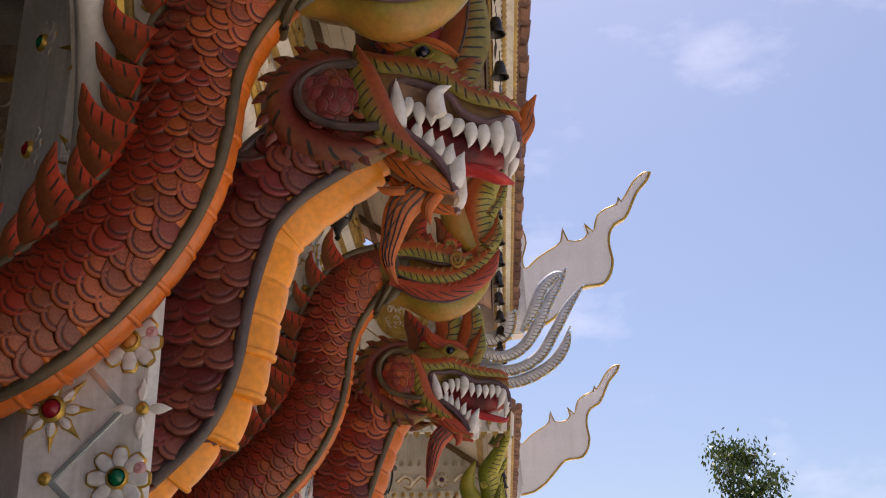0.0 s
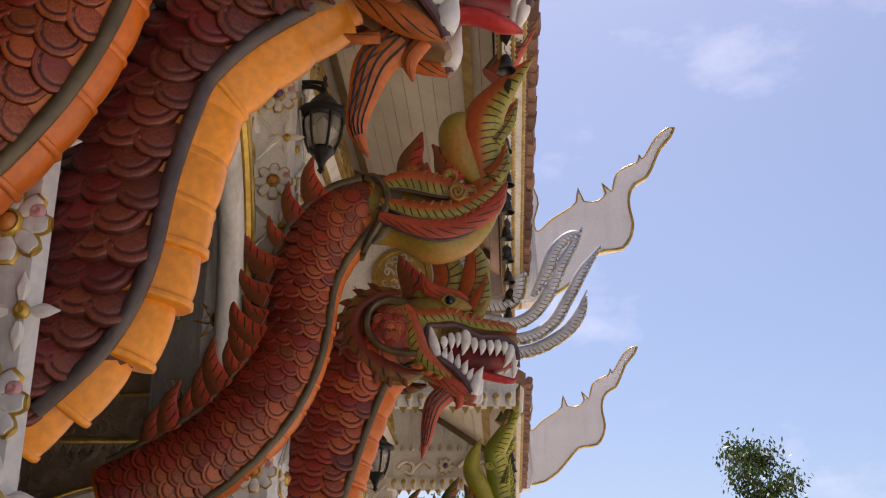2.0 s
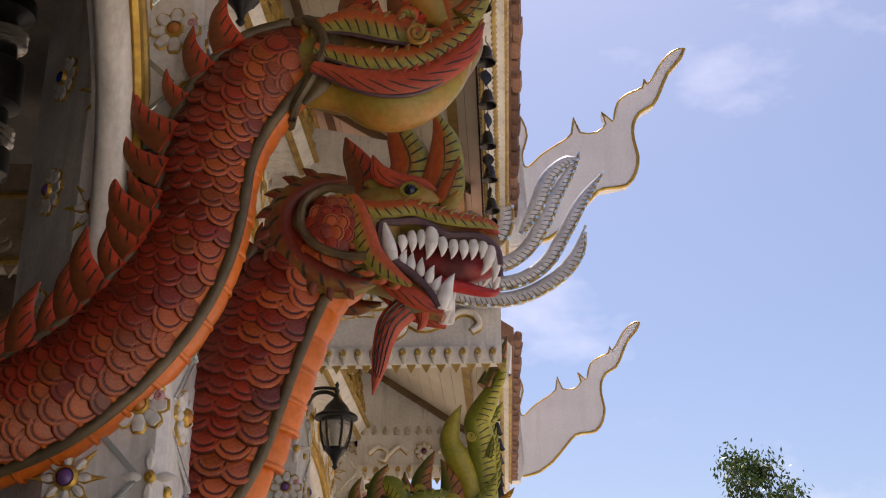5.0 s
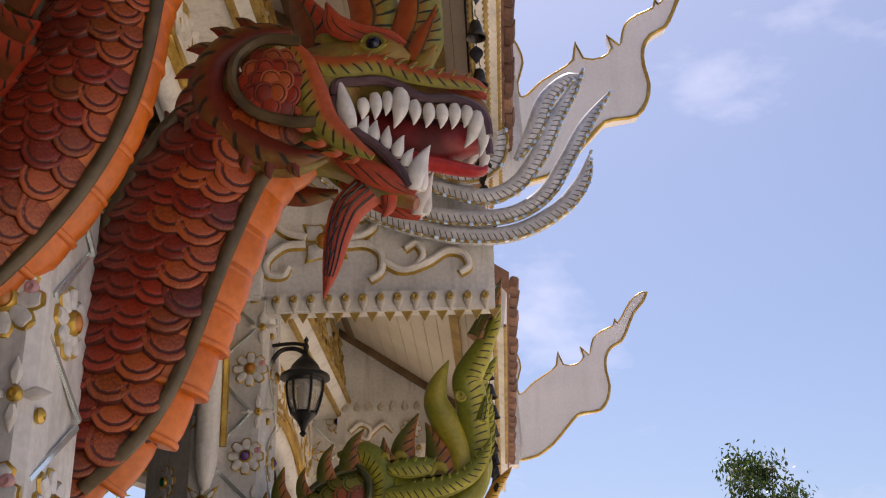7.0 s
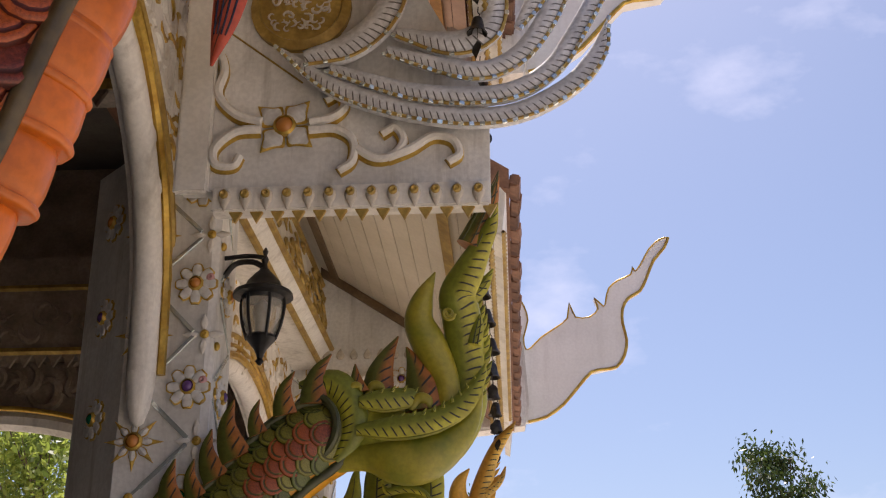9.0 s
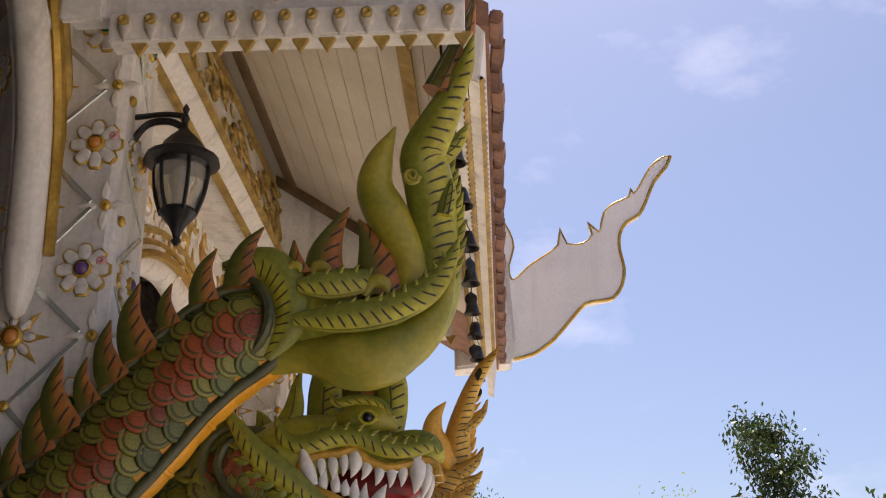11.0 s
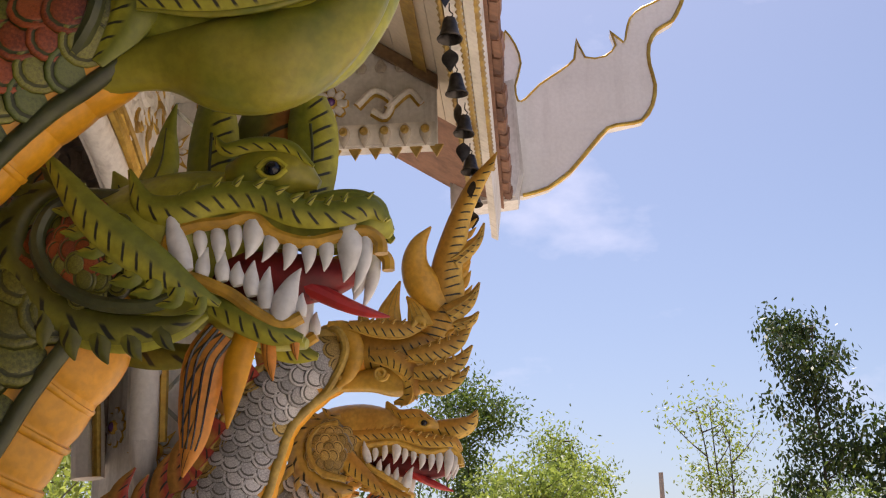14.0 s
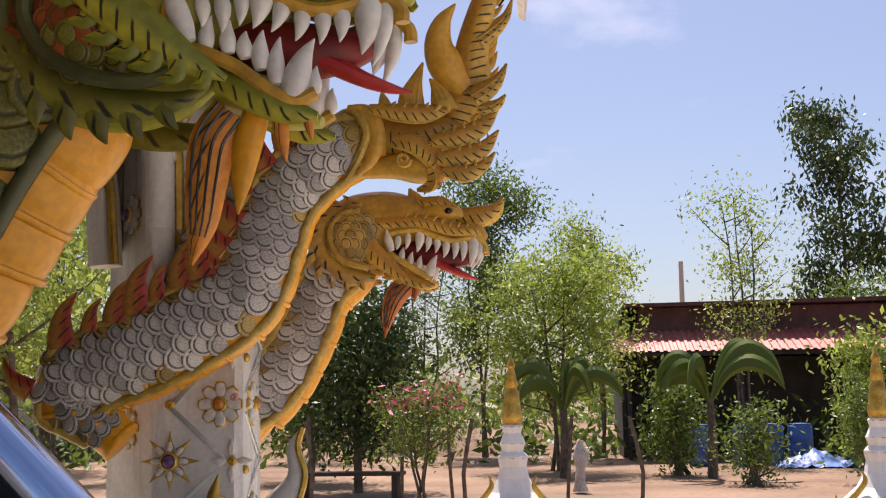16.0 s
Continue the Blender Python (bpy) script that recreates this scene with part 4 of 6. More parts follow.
FACE_MAROON = {
    "skull": [(520, 215, 56), (590, 200, 80), (670, 178, 76), (740, 160, 56), (800, 180, 40), (850, 208, 32), (895, 222, 25), (916, 240, 7)],
    "jaw": [(660, 245, 42), (705, 275, 34), (750, 308, 28), (785, 335, 20), (806, 354, 7)],
    "gum": [(710, 215, 20), (760, 240, 30), (810, 270, 36), (850, 282, 28), (890, 285, 12)],
    "tongue": [(800, 300, 14), (845, 306, 12), (880, 318, 11), (906, 328, 2)],
    "upper": [(700, 205), (702, 178), (730, 172), (770, 182), (800, 196), (820, 222), (858, 236), (895, 228), (914, 245), (914, 268)],
    "lower": [(700, 195), (702, 240), (735, 268), (770, 296), (795, 330), (806, 356)],
    "teeth": [(726, 208, 722, 236, 10), (743, 218, 745, 252, 11), (763, 220, 766, 248, 11), (792, 232, 781, 254, 13), (811, 240, 803, 264, 13), (832, 248, 829, 281, 12), (854, 250, 850, 284, 12), (876, 246, 874, 291, 14), (896, 238, 890, 294, 14), (907, 262, 897, 302, 10)],
    "low_teeth": [(714, 238, 706, 170, 14), (742, 264, 748, 236, 11), (762, 276, 768, 250, 11), (780, 290, 785, 262, 12), (796, 304, 803, 274, 13), (808, 336, 822, 288, 17)],
    "lip_fin": [(636, 120, 3), (680, 142, 17), (730, 148, 19), (785, 162, 18), (835, 195, 16), (885, 208, 14), (918, 222, 4)],
    "cheek_fin": [(637, 118, 3), (648, 165, 22), (668, 215, 25), (690, 258, 22), (725, 292, 15), (765, 318, 5)],
    "nose": [(790, 148, 4), (812, 172, 13), (860, 190, 13), (900, 205, 12), (920, 224, 4)],
    "collar": [(640, 130, 6), (580, 135, 20), (525, 162, 25), (504, 210, 25), (525, 262, 27), (580, 292, 27), (640, 296, 20), (700, 285, 5)],
    "groove": [(640, 155), (585, 160), (545, 185), (542, 222), (575, 252), (630, 264), (680, 262)],
    "cheek": (592, 210, 50, 46), "eye": (752, 118, 12), "socket": [(700, 125, 16), (735, 122, 28), (780, 128, 24), (810, 140, 8)],
    "brow": [(672, 60, 2), (690, 90, 18), (730, 96, 17), (780, 102, 11), (815, 120, 3)],
    "leaves": [("spike", .0, [(690, 120, 38), (660, 85, 32), (640, 55, 16), (622, 35, 2)]), ("spike", .02, [(730, 110, 40), (745, 50, 40), (735, -10, 22), (715, -60, 2)]), ("fin", .0, [(800, 140, 40), (825, 70, 44), (835, 0, 30), (845, -65, 2)]),
               ("fin", -.05, [(820, 155, 24), (838, 130, 22), (856, 118, 2)]), ("beard", -.04, [(838, 195, 16), (832, 178, 10), (826, 160, 2)]), ("beard", .0, [(918, 250, 12), (930, 222, 15), (934, 196, 11), (950, 168, 1.5)])],
    "mane": [(560, 125), (520, 145), (500, 175)],
    "chin": [(690, 296, 12), (730, 318, 20), (770, 340, 18), (806, 356, 5)],
    "beards": [[(742, 345, 30), (712, 378, 27), (698, 420, 19), (690, 462, 12), (706, 498, 1.5)], [(772, 352, 15), (758, 378, 11), (762, 405, 1.5)], [(720, 350, 10), (690, 352, 8), (672, 346, 1)]],
    "tusk": [(782, 236, 12), (774, 212, 15), (780, 194, 11), (802, 184, 1)],
}
FACE_GREEN = {
    "skull": [(230, 560, 100), (330, 525, 108), (420, 495, 84), (500, 490, 54), (570, 500, 42), (630, 498, 40), (675, 505, 30), (698, 520, 7)],
    "jaw": [(310, 610, 54), (380, 635, 36), (440, 655, 30), (500, 680, 26), (556, 696, 8)],
    "gum": [(385, 570, 22), (450, 580, 36), (520, 592, 44), (590, 590, 36), (645, 582, 16)],
    "tongue": [(520, 590, 12), (570, 612, 15), (620, 636, 12), (660, 650, 8), (692, 656, 1.5)],
    "upper": [(352, 575), (362, 545), (400, 530), (445, 524), (486, 514), (520, 540), (570, 552), (620, 540), (660, 530), (684, 545), (686, 565)],
    "lower": [(352, 560), (366, 600), (410, 618), (452, 636), (490, 664), (528, 682), (560, 668)],
    "teeth": [(402, 546, 403, 580, 12), (430, 543, 431, 588, 13), (457, 534, 456, 577, 12), (486, 526, 475, 580, 19), (516, 542, 500, 584, 14), (543, 556, 534, 596, 13), (571, 554, 568, 600, 13), (598, 552, 596, 596, 13), (634, 540, 626, 612, 22), (660, 556, 640, 628, 13)],
    "low_teeth": [(382, 584, 357, 502, 18), (409, 602, 416, 562, 13), (440, 606, 442, 568, 13), (463, 614, 464, 583, 13), (485, 626, 488, 581, 14), (506, 644, 512, 590, 14), (532, 664, 561, 592, 22), (560, 660, 562, 630, 11)],
    "lip_fin": [(292, 440, 3), (318, 496, 20), (370, 508, 27), (430, 488, 27), (500, 486, 25), (560, 510, 24), (620, 512, 22), (670, 502, 20), (696, 520, 6)],
    "cheek_fin": [(176, 431, 3), (210, 478, 17), (255, 535, 27), (308, 578, 31), (355, 612, 28), (402, 645, 19), (450, 668, 5)],
    "nose": [(570, 470, 6), (610, 468, 15), (650, 470, 17), (680, 482, 14), (697, 505, 5)],
    "collar": [(215, 462, 6), (150, 478, 20), (110, 525, 25), (108, 585, 27), (150, 640, 28), (220, 680, 28), (300, 695, 24), (370, 688, 14), (415, 668, 4)],
    "groove": [(225, 495), (178, 520), (160, 570), (185, 622), (245, 658), (320, 668), (380, 655)],
    "cheek": (238, 580, 62, 74), "eye": (520, 435, 14), "socket": [(440, 438, 20), (490, 432, 42), (545, 432, 36), (590, 452, 8)],
    "brow": [(424, 376, 2), (442, 398, 12), (490, 390, 13), (545, 396, 12), (585, 428, 3)],
    "leaves": [("fin", .02, [(395, 480, 46), (398, 410, 44), (402, 345, 42), (405, 280, 30)]), ("spike", .06, [(485, 410, 62), (490, 340, 62), (500, 280, 50)]), ("fin", .02, [(560, 450, 40), (572, 390, 40), (570, 330, 42), (565, 280, 30)]),
               ("skin", -.04, [(310, 450, 32), (328, 405, 26), (335, 350, 14), (348, 302, 2)]), ("bulge", -.05, [(560, 510, 14), (566, 480, 10), (566, 444, 1.5)]), ("fin", -.06, [(386, 500, 18), (388, 470, 12), (392, 436, 1.5)]), ("skin", .03, [(250, 470, 34), (240, 430, 20), (225, 400, 2)])],
    "mane": [(150, 462), (110, 490), (60, 470)],
    "chin": [(420, 650, 14), (470, 672, 24), (520, 694, 20), (562, 702, 6)],
    "beards": [[(432, 690, 34), (402, 730, 35), (390, 790, 31), (382, 850, 22), (366, 905, 2)], [(470, 690, 20), (455, 735, 22), (446, 785, 15), (438, 835, 1.5)], [(505, 705, 12), (508, 735, 10), (512, 764, 1)], [(548, 704, 9), (550, 720, 6), (552, 735, 1)]],
}
FACE_PALE = {
    "skull": [(580, 425, 46), (630, 408, 62), (690, 392, 54), (745, 392, 36), (800, 405, 26), (840, 412, 18), (860, 422, 5)],
    "jaw": [(655, 460, 30), (690, 468, 22), (725, 484, 17), (755, 500, 13), (776, 504, 4)],
    "gum": [(695, 436, 10), (735, 446, 18), (780, 455, 20), (820, 456, 16), (848, 452, 7)],
    "tongue": [(760, 458, 7), (790, 474, 7), (820, 487, 6), (846, 496, 1)],
    "upper": [(688, 440), (688, 424), (712, 415), (745, 413), (775, 424), (805, 430), (835, 424), (856, 434), (859, 450)],
    "lower": [(687, 432), (696, 454), (720, 470), (745, 485), (768, 497)],
    "teeth": [(708, 428, 706, 447, 6), (725, 424, 722, 446, 6), (745, 420, 741, 451, 9), (761, 428, 757, 450, 6), (776, 430, 773, 452, 6), (791, 436, 787, 460, 7), (807, 436, 804, 462, 7), (821, 436, 819, 466, 7), (838, 431, 832, 476, 10), (850, 438, 842, 472, 6)],
    "low_teeth": [(697, 442, 689, 411, 8), (716, 460, 719, 442, 6), (731, 467, 734, 450, 6), (746, 474, 749, 456, 6), (764, 490, 776, 455, 10)],
    "lip_fin": [(636, 392, 2), (662, 402, 10), (705, 400, 11), (750, 398, 12), (800, 412, 11), (845, 414, 9), (860, 424, 3)],
    "cheek_fin": [(632, 393, 2), (646, 415, 13), (660, 445, 17), (690, 472, 14), (725, 500, 5)],
    "nose": [(775, 385, 5), (815, 385, 14), (850, 384, 17), (876, 374, 12), (890, 352, 1.5)],
    "collar": [(645, 366, 4), (605, 376, 11), (575, 402, 14), (570, 440, 15), (592, 475, 16), (630, 494, 14), (670, 496, 4)],
    "groove": [(645, 382), (612, 390), (594, 415), (598, 445), (620, 470), (660, 480)],
    "cheek": (630, 425, 38, 48), "eye": (796, 379, 6), "socket": [(750, 382, 10), (775, 378, 17), (805, 380, 14), (825, 388, 4)],
    "brow": [(735, 352, 2), (755, 362, 9), (785, 362, 9), (812, 372, 2)],
    "leaves": [("bulge", -.02, [(745, 375, 16), (735, 355, 14), (725, 335, 2)]), ("spike", -.04, [(700, 398, 10), (692, 384, 8), (690, 368, 1)])],
    "mane": [(600, 368), (572, 385)],
    "chin": [(680, 480, 8), (715, 492, 12), (750, 506, 9), (772, 508, 3)],
    "beards": [[(725, 500, 20), (704, 525, 19), (692, 555, 13), (684, 598, 1)], [(742, 508, 9), (738, 522, 6), (736, 536, 1)]],
}


def face_head(top, pal, g, d, rng, thick=.125, flare=0.0):
    fin, u = pal["fin"], g.unit
    m0 = d["upper"][0][0]
    tip = d["upper"][-1][0]
    reach = tip - m0
    yy = lambda a: -thick * (.92 - .42 * min(1, max(0, (a - m0) / reach)) ** 1.3)
    skull = leaf(top, "head", pal["skin"], d["skull"], 0, .95, g, thick, n=18)
    leaf(skull, "lower_jaw", pal["skin"], d["jaw"], 0, 2.0, g, thick * .75, n=14)
    leaf(skull, "mouth", M["gum"], d["gum"], 0, .9, g, thick * .5)
    leaf(skull, "tongue", M["tongue"], d["tongue"], -.02, 1.2, g, .03)
    thin = reach * u * .032
    rope(skull, "upper_lip", pal["lip"], g, [(a, b, yy(a) * 1.02) for a, b in d["upper"]], thin, 0, "thick rolled lip", True)
    rope(skull, "lower_lip", pal["lip"], g, [(a, b, yy(a) * .98) for a, b in d["lower"]], thin, 0, "thick rolled lip", True)
    for i, (a, b, c, e, w) in enumerate(d["teeth"] + d["low_teeth"]):
        low = i >= len(d["teeth"])
        for sg in (1, -1):
            curve = (w * .35 if not low else -w * .3) * (1 if abs(e - b) > 2 * w else .5)
            rr = [(*g(a - (c - a) * .2, b - (e - b) * .25), w * .62 * u), (*g(a + curve * .4, b), w * .88 * u), (*g(a + (c - a) * .3 + curve * .8, b + (e - b) * .33), w * .9 * u), (*g(a + (c - a) * .65 + curve * .6, b + (e - b) * .7), w * .52 * u), (*g(c, e), .0015)]
            part("tooth", sweep(B(), rr, sg * yy(a) * (1.12 if i == len(d["teeth"]) else 1.0 if not low else .94), .75, 10, 4), M["tooth"], skull)
    if "tusk" in d:
        leaf(skull, "tusk", M["tooth"], d["tusk"], -thick * 1.05, .8, g, .03, mirror=True)
    # feathered fins of lip and cheek
    leaf(skull, "lip_fin", fin, d["lip_fin"], -thick * 1.0, .45, g, .034, mirror=True, bend=thick * .4)
    lobes(skull, "lip_feather", fin, d["lip_fin"][1:], -thick * .98, g, reach * u * .09, reach * u * .038, 1, .5)
    leaf(skull, "cheek_fin", fin, d["cheek_fin"], -thick * 1.26 - flare, .42, g, .036, mirror=True, bend=flare)
    lobes(skull, "cheek_feather", fin, d["cheek_fin"][1:], -thick * 1.2 - flare * .6, g, reach * u * .11, reach * u * .1, -1, -.5)
    leaf(skull, "nose_fin", pal["beard"] if pal in (RED, MAROON) else fin, d["nose"], -.04, .7, g, .045, mirror=True)
    # collar band with lobed edge, inner groove, scaled cheek
    leaf(skull, "collar", pal["collar"], d["collar"], -thick * 1.05, .5, g, .06, mirror=True)
    leaf(skull, "collar_fold", pal["skin"], [(a, b, w * 1.35) for a, b, w in d["collar"]], -thick * .8, .5, g, .06)
    lobes(skull, "collar_lobe", pal["collar"], d["collar"], -thick * 1.1, g, reach * u * .13, reach * u * .11, -1, .35)
    rope(skull, "collar_groove", pal["ridge"], g, d["groove"], reach * u * .036, -thick * 1.36)
    cx, cz, rx, rz = d["cheek"]
    leaf(skull, "cheek", pal["under"], [(cx - rx * 1.05, cz, rz * .3), (cx - rx * .6, cz, rz * .82), (cx, cz, rz * 1.05), (cx + rx * .6, cz, rz * .82), (cx + rx * 1.05, cz, rz * .3)], -thick * 1.05, .6, g, .045)
    sz, step = rx * u * .31, rx * .37
    for i in range(-4, 5):
        for k in range(-4, 5):
            a, b = (k + (.5 if i % 2 else 0)) * step, i * step * .95
            e = (a / rx) ** 2 + (b / rz) ** 2
            if e < .95:
                px, pz = g(cx + a, cz + b)
                m = Matrix(((sz, 0, 0), (0, 0, -sz * .8), (0, sz, 0))).to_4x4() @ pose(0, 0, 0, -14 + rng.uniform(-6, 6), rng.uniform(-8, 8), 180 + rng.uniform(-20, 20))
                m.translation = (px, -thick * 1.05 - .05 * math.sqrt(1 - e), pz)
                share("cheek_scale", pal["meshes"][0 if pal is PALE else 1 if rng.random() < .6 else 2], skull, m)
    # eyes under leaf brows
    ex, ez, er = d["eye"]
    leaf(skull, "eye_socket", pal["bulge"], d["socket"], -thick * .5, .9, g, .045, mirror=True, n=14)
    for sg in (1, -1):
        bm = B()
        bmesh.ops.create_uvsphere(bm, u_segments=14, v_segments=10, radius=er * u)
        px, pz = g(ex, ez)
        bmesh.ops.translate(bm, verts=bm.verts, vec=(px, -sg * (thick * .5 + .04), pz))
        part("eye", bm, M["eye"], skull, "glossy black eye")
        bm = B()
        for v in (-1, 1):
            pipe(bm, [(g(ex + s * er, ez)[0], -sg * (thick * .5 + .045), g(ex, ez + v * h * er)[1]) for s, h in ((-1.7, .1), (-.8, .95), (.4, 1.05), (1.6, .15))], er * u * .32, 6, 4)
        part("eyelid", bm, fin, skull)
    leaf(skull, "brow", pal["beard"] if pal in (RED, MAROON) else fin, d["brow"], -thick * .72, .5, g, .04, mirror=True)
    for mt, y, rows in d["leaves"]:
        lf = leaf(skull, "crest_leaf", pal[mt], rows, y, .45, g, .045)
        if rows[0][2] > 25:
            leaf(lf, "leaf_vein", pal["ridge"], [(a, b, max(1, w * .06)) for a, b, w in rows[:-1]], y - min(.045, .45 * rows[0][2] * u) * .98, 1, g, .008)
    for a, b in d["mane"]:
        w = reach * .07
        leaf(skull, "mane_spike", pal["spike"], [(a + w * 1.2, b + w * 1.4, w), (a + w * .2, b + w * .3, w * .8), (a - w * .6, b - w, 2)], 0, .6, g, .04)
    leaf(skull, "chin_fin", fin if pal in (GREEN, PALE) else pal["beard"], d["chin"], -thick * .72, .5, g, .035, mirror=True)
    for i, rows in enumerate(d["beards"]):
        bd = leaf(skull, "beard", pal["beard"] if i != 1 or pal is not GREEN else pal["belly"], rows, -.05 - .015 * i, .45, g, .035)
        if i == 0:
            grooves(bd, M["eye"], rows, -.05, g, (-.62, -.25, .15, .55))


def naga(y, key, pal, kind, sheet, drawing, label, **more):
    top = empty("naga_bracket", pose(0, y, 0), label, "carved bracket", "naga brackets")
    rng = random.Random(int(y * 100))
    naga_body(top, key, pal, kind == "crest", rng)
    if kind == "crest":
        crest_head(top, pal, sheet, drawing)
    else:
        face_head(top, pal, sheet, drawing, rng, **more)
    return top


naga(3.42, "c", RED, "crest", ViewSheet(740, 200, -.278, 3.948, .002325, -6.2e-5, 1.7e-5, -.00261), AWAY_RED, "red and orange scaled naga bracket with olive jaw and crest")
naga(3.74, "m", MAROON, "face", ViewSheet(720, 230, -.301, 3.467, .00195, -4.5e-5, 2.3e-5, -.002165), FACE_MAROON, "maroon scaled naga bracket, open purple-lipped jaws, orange belly")
naga(6.45, "c", RED, "crest", ViewSheet(740, 200, -.278, 3.948, .002325, -6.2e-5, 1.7e-5, -.00261), AWAY_RED, "red scaled naga bracket with green and orange swept fins")
naga(6.92, "d", RED, "face", ViewSheet(650, 200, -.308, 3.384, .001722, -6e-5, 3e-5, -.00195), FACE_RED, "red scaled naga bracket with green brow and bared teeth")
naga(10.05, "e", GREEN, "crest", ViewSheet(680, 420, -.2, 3.017, .001842, -4.8e-5, 2e-5, -.001977), AWAY_GREEN, "green and gold scaled naga bracket with tall olive crest")
naga(10.38, "f", GREEN, "face", ViewSheet(450, 530, -0.411, 2.427, 0.001425, -5.2e-05, 5e-05, -0.001468), FACE_GREEN, "green scaled naga bracket, gold lips, long red tongue", thick=.135, flare=.06)
naga(13.0, "g", PALE, "crest", ViewSheet(780, 200, -.244, 2.825, .00243, -9e-5, -3.8e-5, -.002473), AWAY_PALE, "white scaled naga bracket edged with gold, golden crest")
naga(13.5, "h", PALE, "face", ViewSheet(730, 430, -.431, 2.333, .00265, -7.2e-5, -3.3e-5, -.002653), FACE_PALE, "white and gold scaled naga bracket with bared teeth", thick=.105)


# ---- gable panels, silver bargeboard, finials ----
def fringe(parent, x0, x1, z, step):
    k, x = 0, x0
    bud = sweep(B(), [(0, .05, .006), (0, .03, .024), (0, 0, .028), (0, -.03, .016), (0, -.062, .001)], 0, .6, 8, 3)
    bmesh.ops.rotate(bud, verts=bud.verts, cent=(0, 0, 0), matrix=Matrix.Identity(3))
    bmesh_ = part("lotus_bud", bud, M["relief"], parent)
    ring = part("gold_ring", lathe(B(), [(.019, 0), (.02, .014), (.012, .018), (.006, .012)], 12, axis="y"), M["gold_dull"], parent)
    tooth = part("fringe_tooth", slab(B(), [(-.034, 0), (.034, 0), (0, -.06)], -.012, .012, .003), M["gold_dull"], parent)
    protos = (bmesh_, ring, tooth)
    while x < x1:
        share("lotus_bud", bmesh_.data, parent, pose(x, -.055, z + .065))
        share("gold_ring", ring.data, parent, pose(x, -.068, z + .078))
        share("fringe_tooth", tooth.data, parent, pose(x + step / 2, -.02, z + .018))
        x += step
    for o in protos:
        bpy.data.objects.remove(o)


def gilded_scroll(parent, rows, r=.024):
    part("scroll", pipe(B(), [(x, -.02, z) for x, z in rows], (r * 1.35, r * 1.1), 8, 5), M["gold"], parent)
    part("scroll_face", pipe(B(), [(x + .004, -.042, z + .003) for x, z in rows], (r * .95, r * .8), 8, 5), M["white"], parent)


def gable_panel(y, z0, full):
    p = empty("gable_panel", pose(0, y, 0), "white gable panel with gilded scrolls and lotus-bud fringe", "panel", "gable panels")
    if full:
        out = [(-1.33, z0 + .12), (.06, z0 + .12), (.06, 4.3), (-.45, 5.3), (-1.33, 5.5)]
    else:
        out = [(-1.2, z0 + .12), (-.13, z0 + .12), (-.13, 4.02), (-1.2, 4.7)]
    part("board", slab(B(), out, -.02, .05, .004), M["white_cold"], p, smooth=False)
    part("ledge", box(B(), -1.18 if full else -1.2, .06 if full else -.13, -.05, .05, z0 + .01, z0 + .125, .008), M["white"], p, smooth=False)
    fringe(p, -1.12, .03 if full else -.16, z0, .094)
    if full:
        part("corner_board", box(B(), -1.36, -1.2, -.06, -.02, z0 + .1, 5.4, .012), M["white"], p)
        for rows in ([(-.98, 4.21), (-1.1, 4.25), (-1.19, 4.36), (-1.17, 4.48), (-1.2, 4.58), (-1.28, 4.6), (-1.31, 4.5)], [(-.98, 4.17), (-1.1, 4.16), (-1.19, 4.08), (-1.18, 4.0), (-1.1, 3.99), (-1.07, 4.04)],
                     [(-.76, 4.2), (-.66, 4.22), (-.6, 4.28), (-.63, 4.34), (-.69, 4.31)], [(-.76, 4.16), (-.64, 4.16), (-.56, 4.1), (-.56, 4.0), (-.62, 3.95)],
                     [(-.54, 4.06), (-.46, 4.01), (-.38, 4.02), (-.33, 4.09), (-.37, 4.16), (-.43, 4.13)], [(-.4, 4.01), (-.3, 4.05), (-.2, 4.11), (-.11, 4.09), (-.08, 4.02), (-.13, 3.98)]):
            gilded_scroll(p, rows)
        f = flower("flower", p, pose(-.87, -.03, 4.19, 0, 40), .13, 4, "amber")
        part("panel_crack", pipe(B(), [(-1.3, -.02, 4.82), (-1.1, -.022, 4.66), (-.8, -.022, 4.42)], .005, 5, 3), M["gold_dull"], p)
        med = part("medallion", lathe(B(), [(.24, 0), (.24, .03), (.2, .05), (.19, .035), (.05, .045)], 28, axis="y"), M["gold_dull"], p)
        med.matrix_local = pose(-.82, -.02, 4.82)
        rng = random.Random(4)
        bm = B()
        relief_scrolls(bm, -.95, -.69, 4.68, 4.96, 60, rng, lambda a, b: math.hypot(a + .82, b - 4.82) < .16, .045)
        for v in bm.verts:
            v.co.y -= .065
        tagged(part("medallion_foliage", bm, M["relief"], p), kind="stuff")
    else:
        rng = random.Random(8)
        gilded_scroll(p, [(-1.1, 3.86), (-1.02, 3.92), (-.94, 3.88), (-.96, 3.8), (-1.02, 3.82)], .018)
        gilded_scroll(p, [(-.94, 3.84), (-.84, 3.92), (-.76, 3.86)], .018)
        gilded_scroll(p, [(-.5, 3.86), (-.42, 3.93), (-.34, 3.88), (-.37, 3.8), (-.43, 3.83)], .018)
        gilded_scroll(p, [(-.36, 3.84), (-.26, 3.92), (-.2, 3.86)], .018)
        flower("flower", p, pose(-.62, -.03, 3.88), .075, 8, "violet")
        k = -1.14
        while k < -.2:
            d = part("leaf_crest", sweep(B(), [(0, 0, .02), (0, .03, .028), (0, .075, .001)], 0, .6, 6, 3, .015), M["relief"], p)
            d.matrix_local = pose(k, -.03, 4.03)
            k += .094
    return p


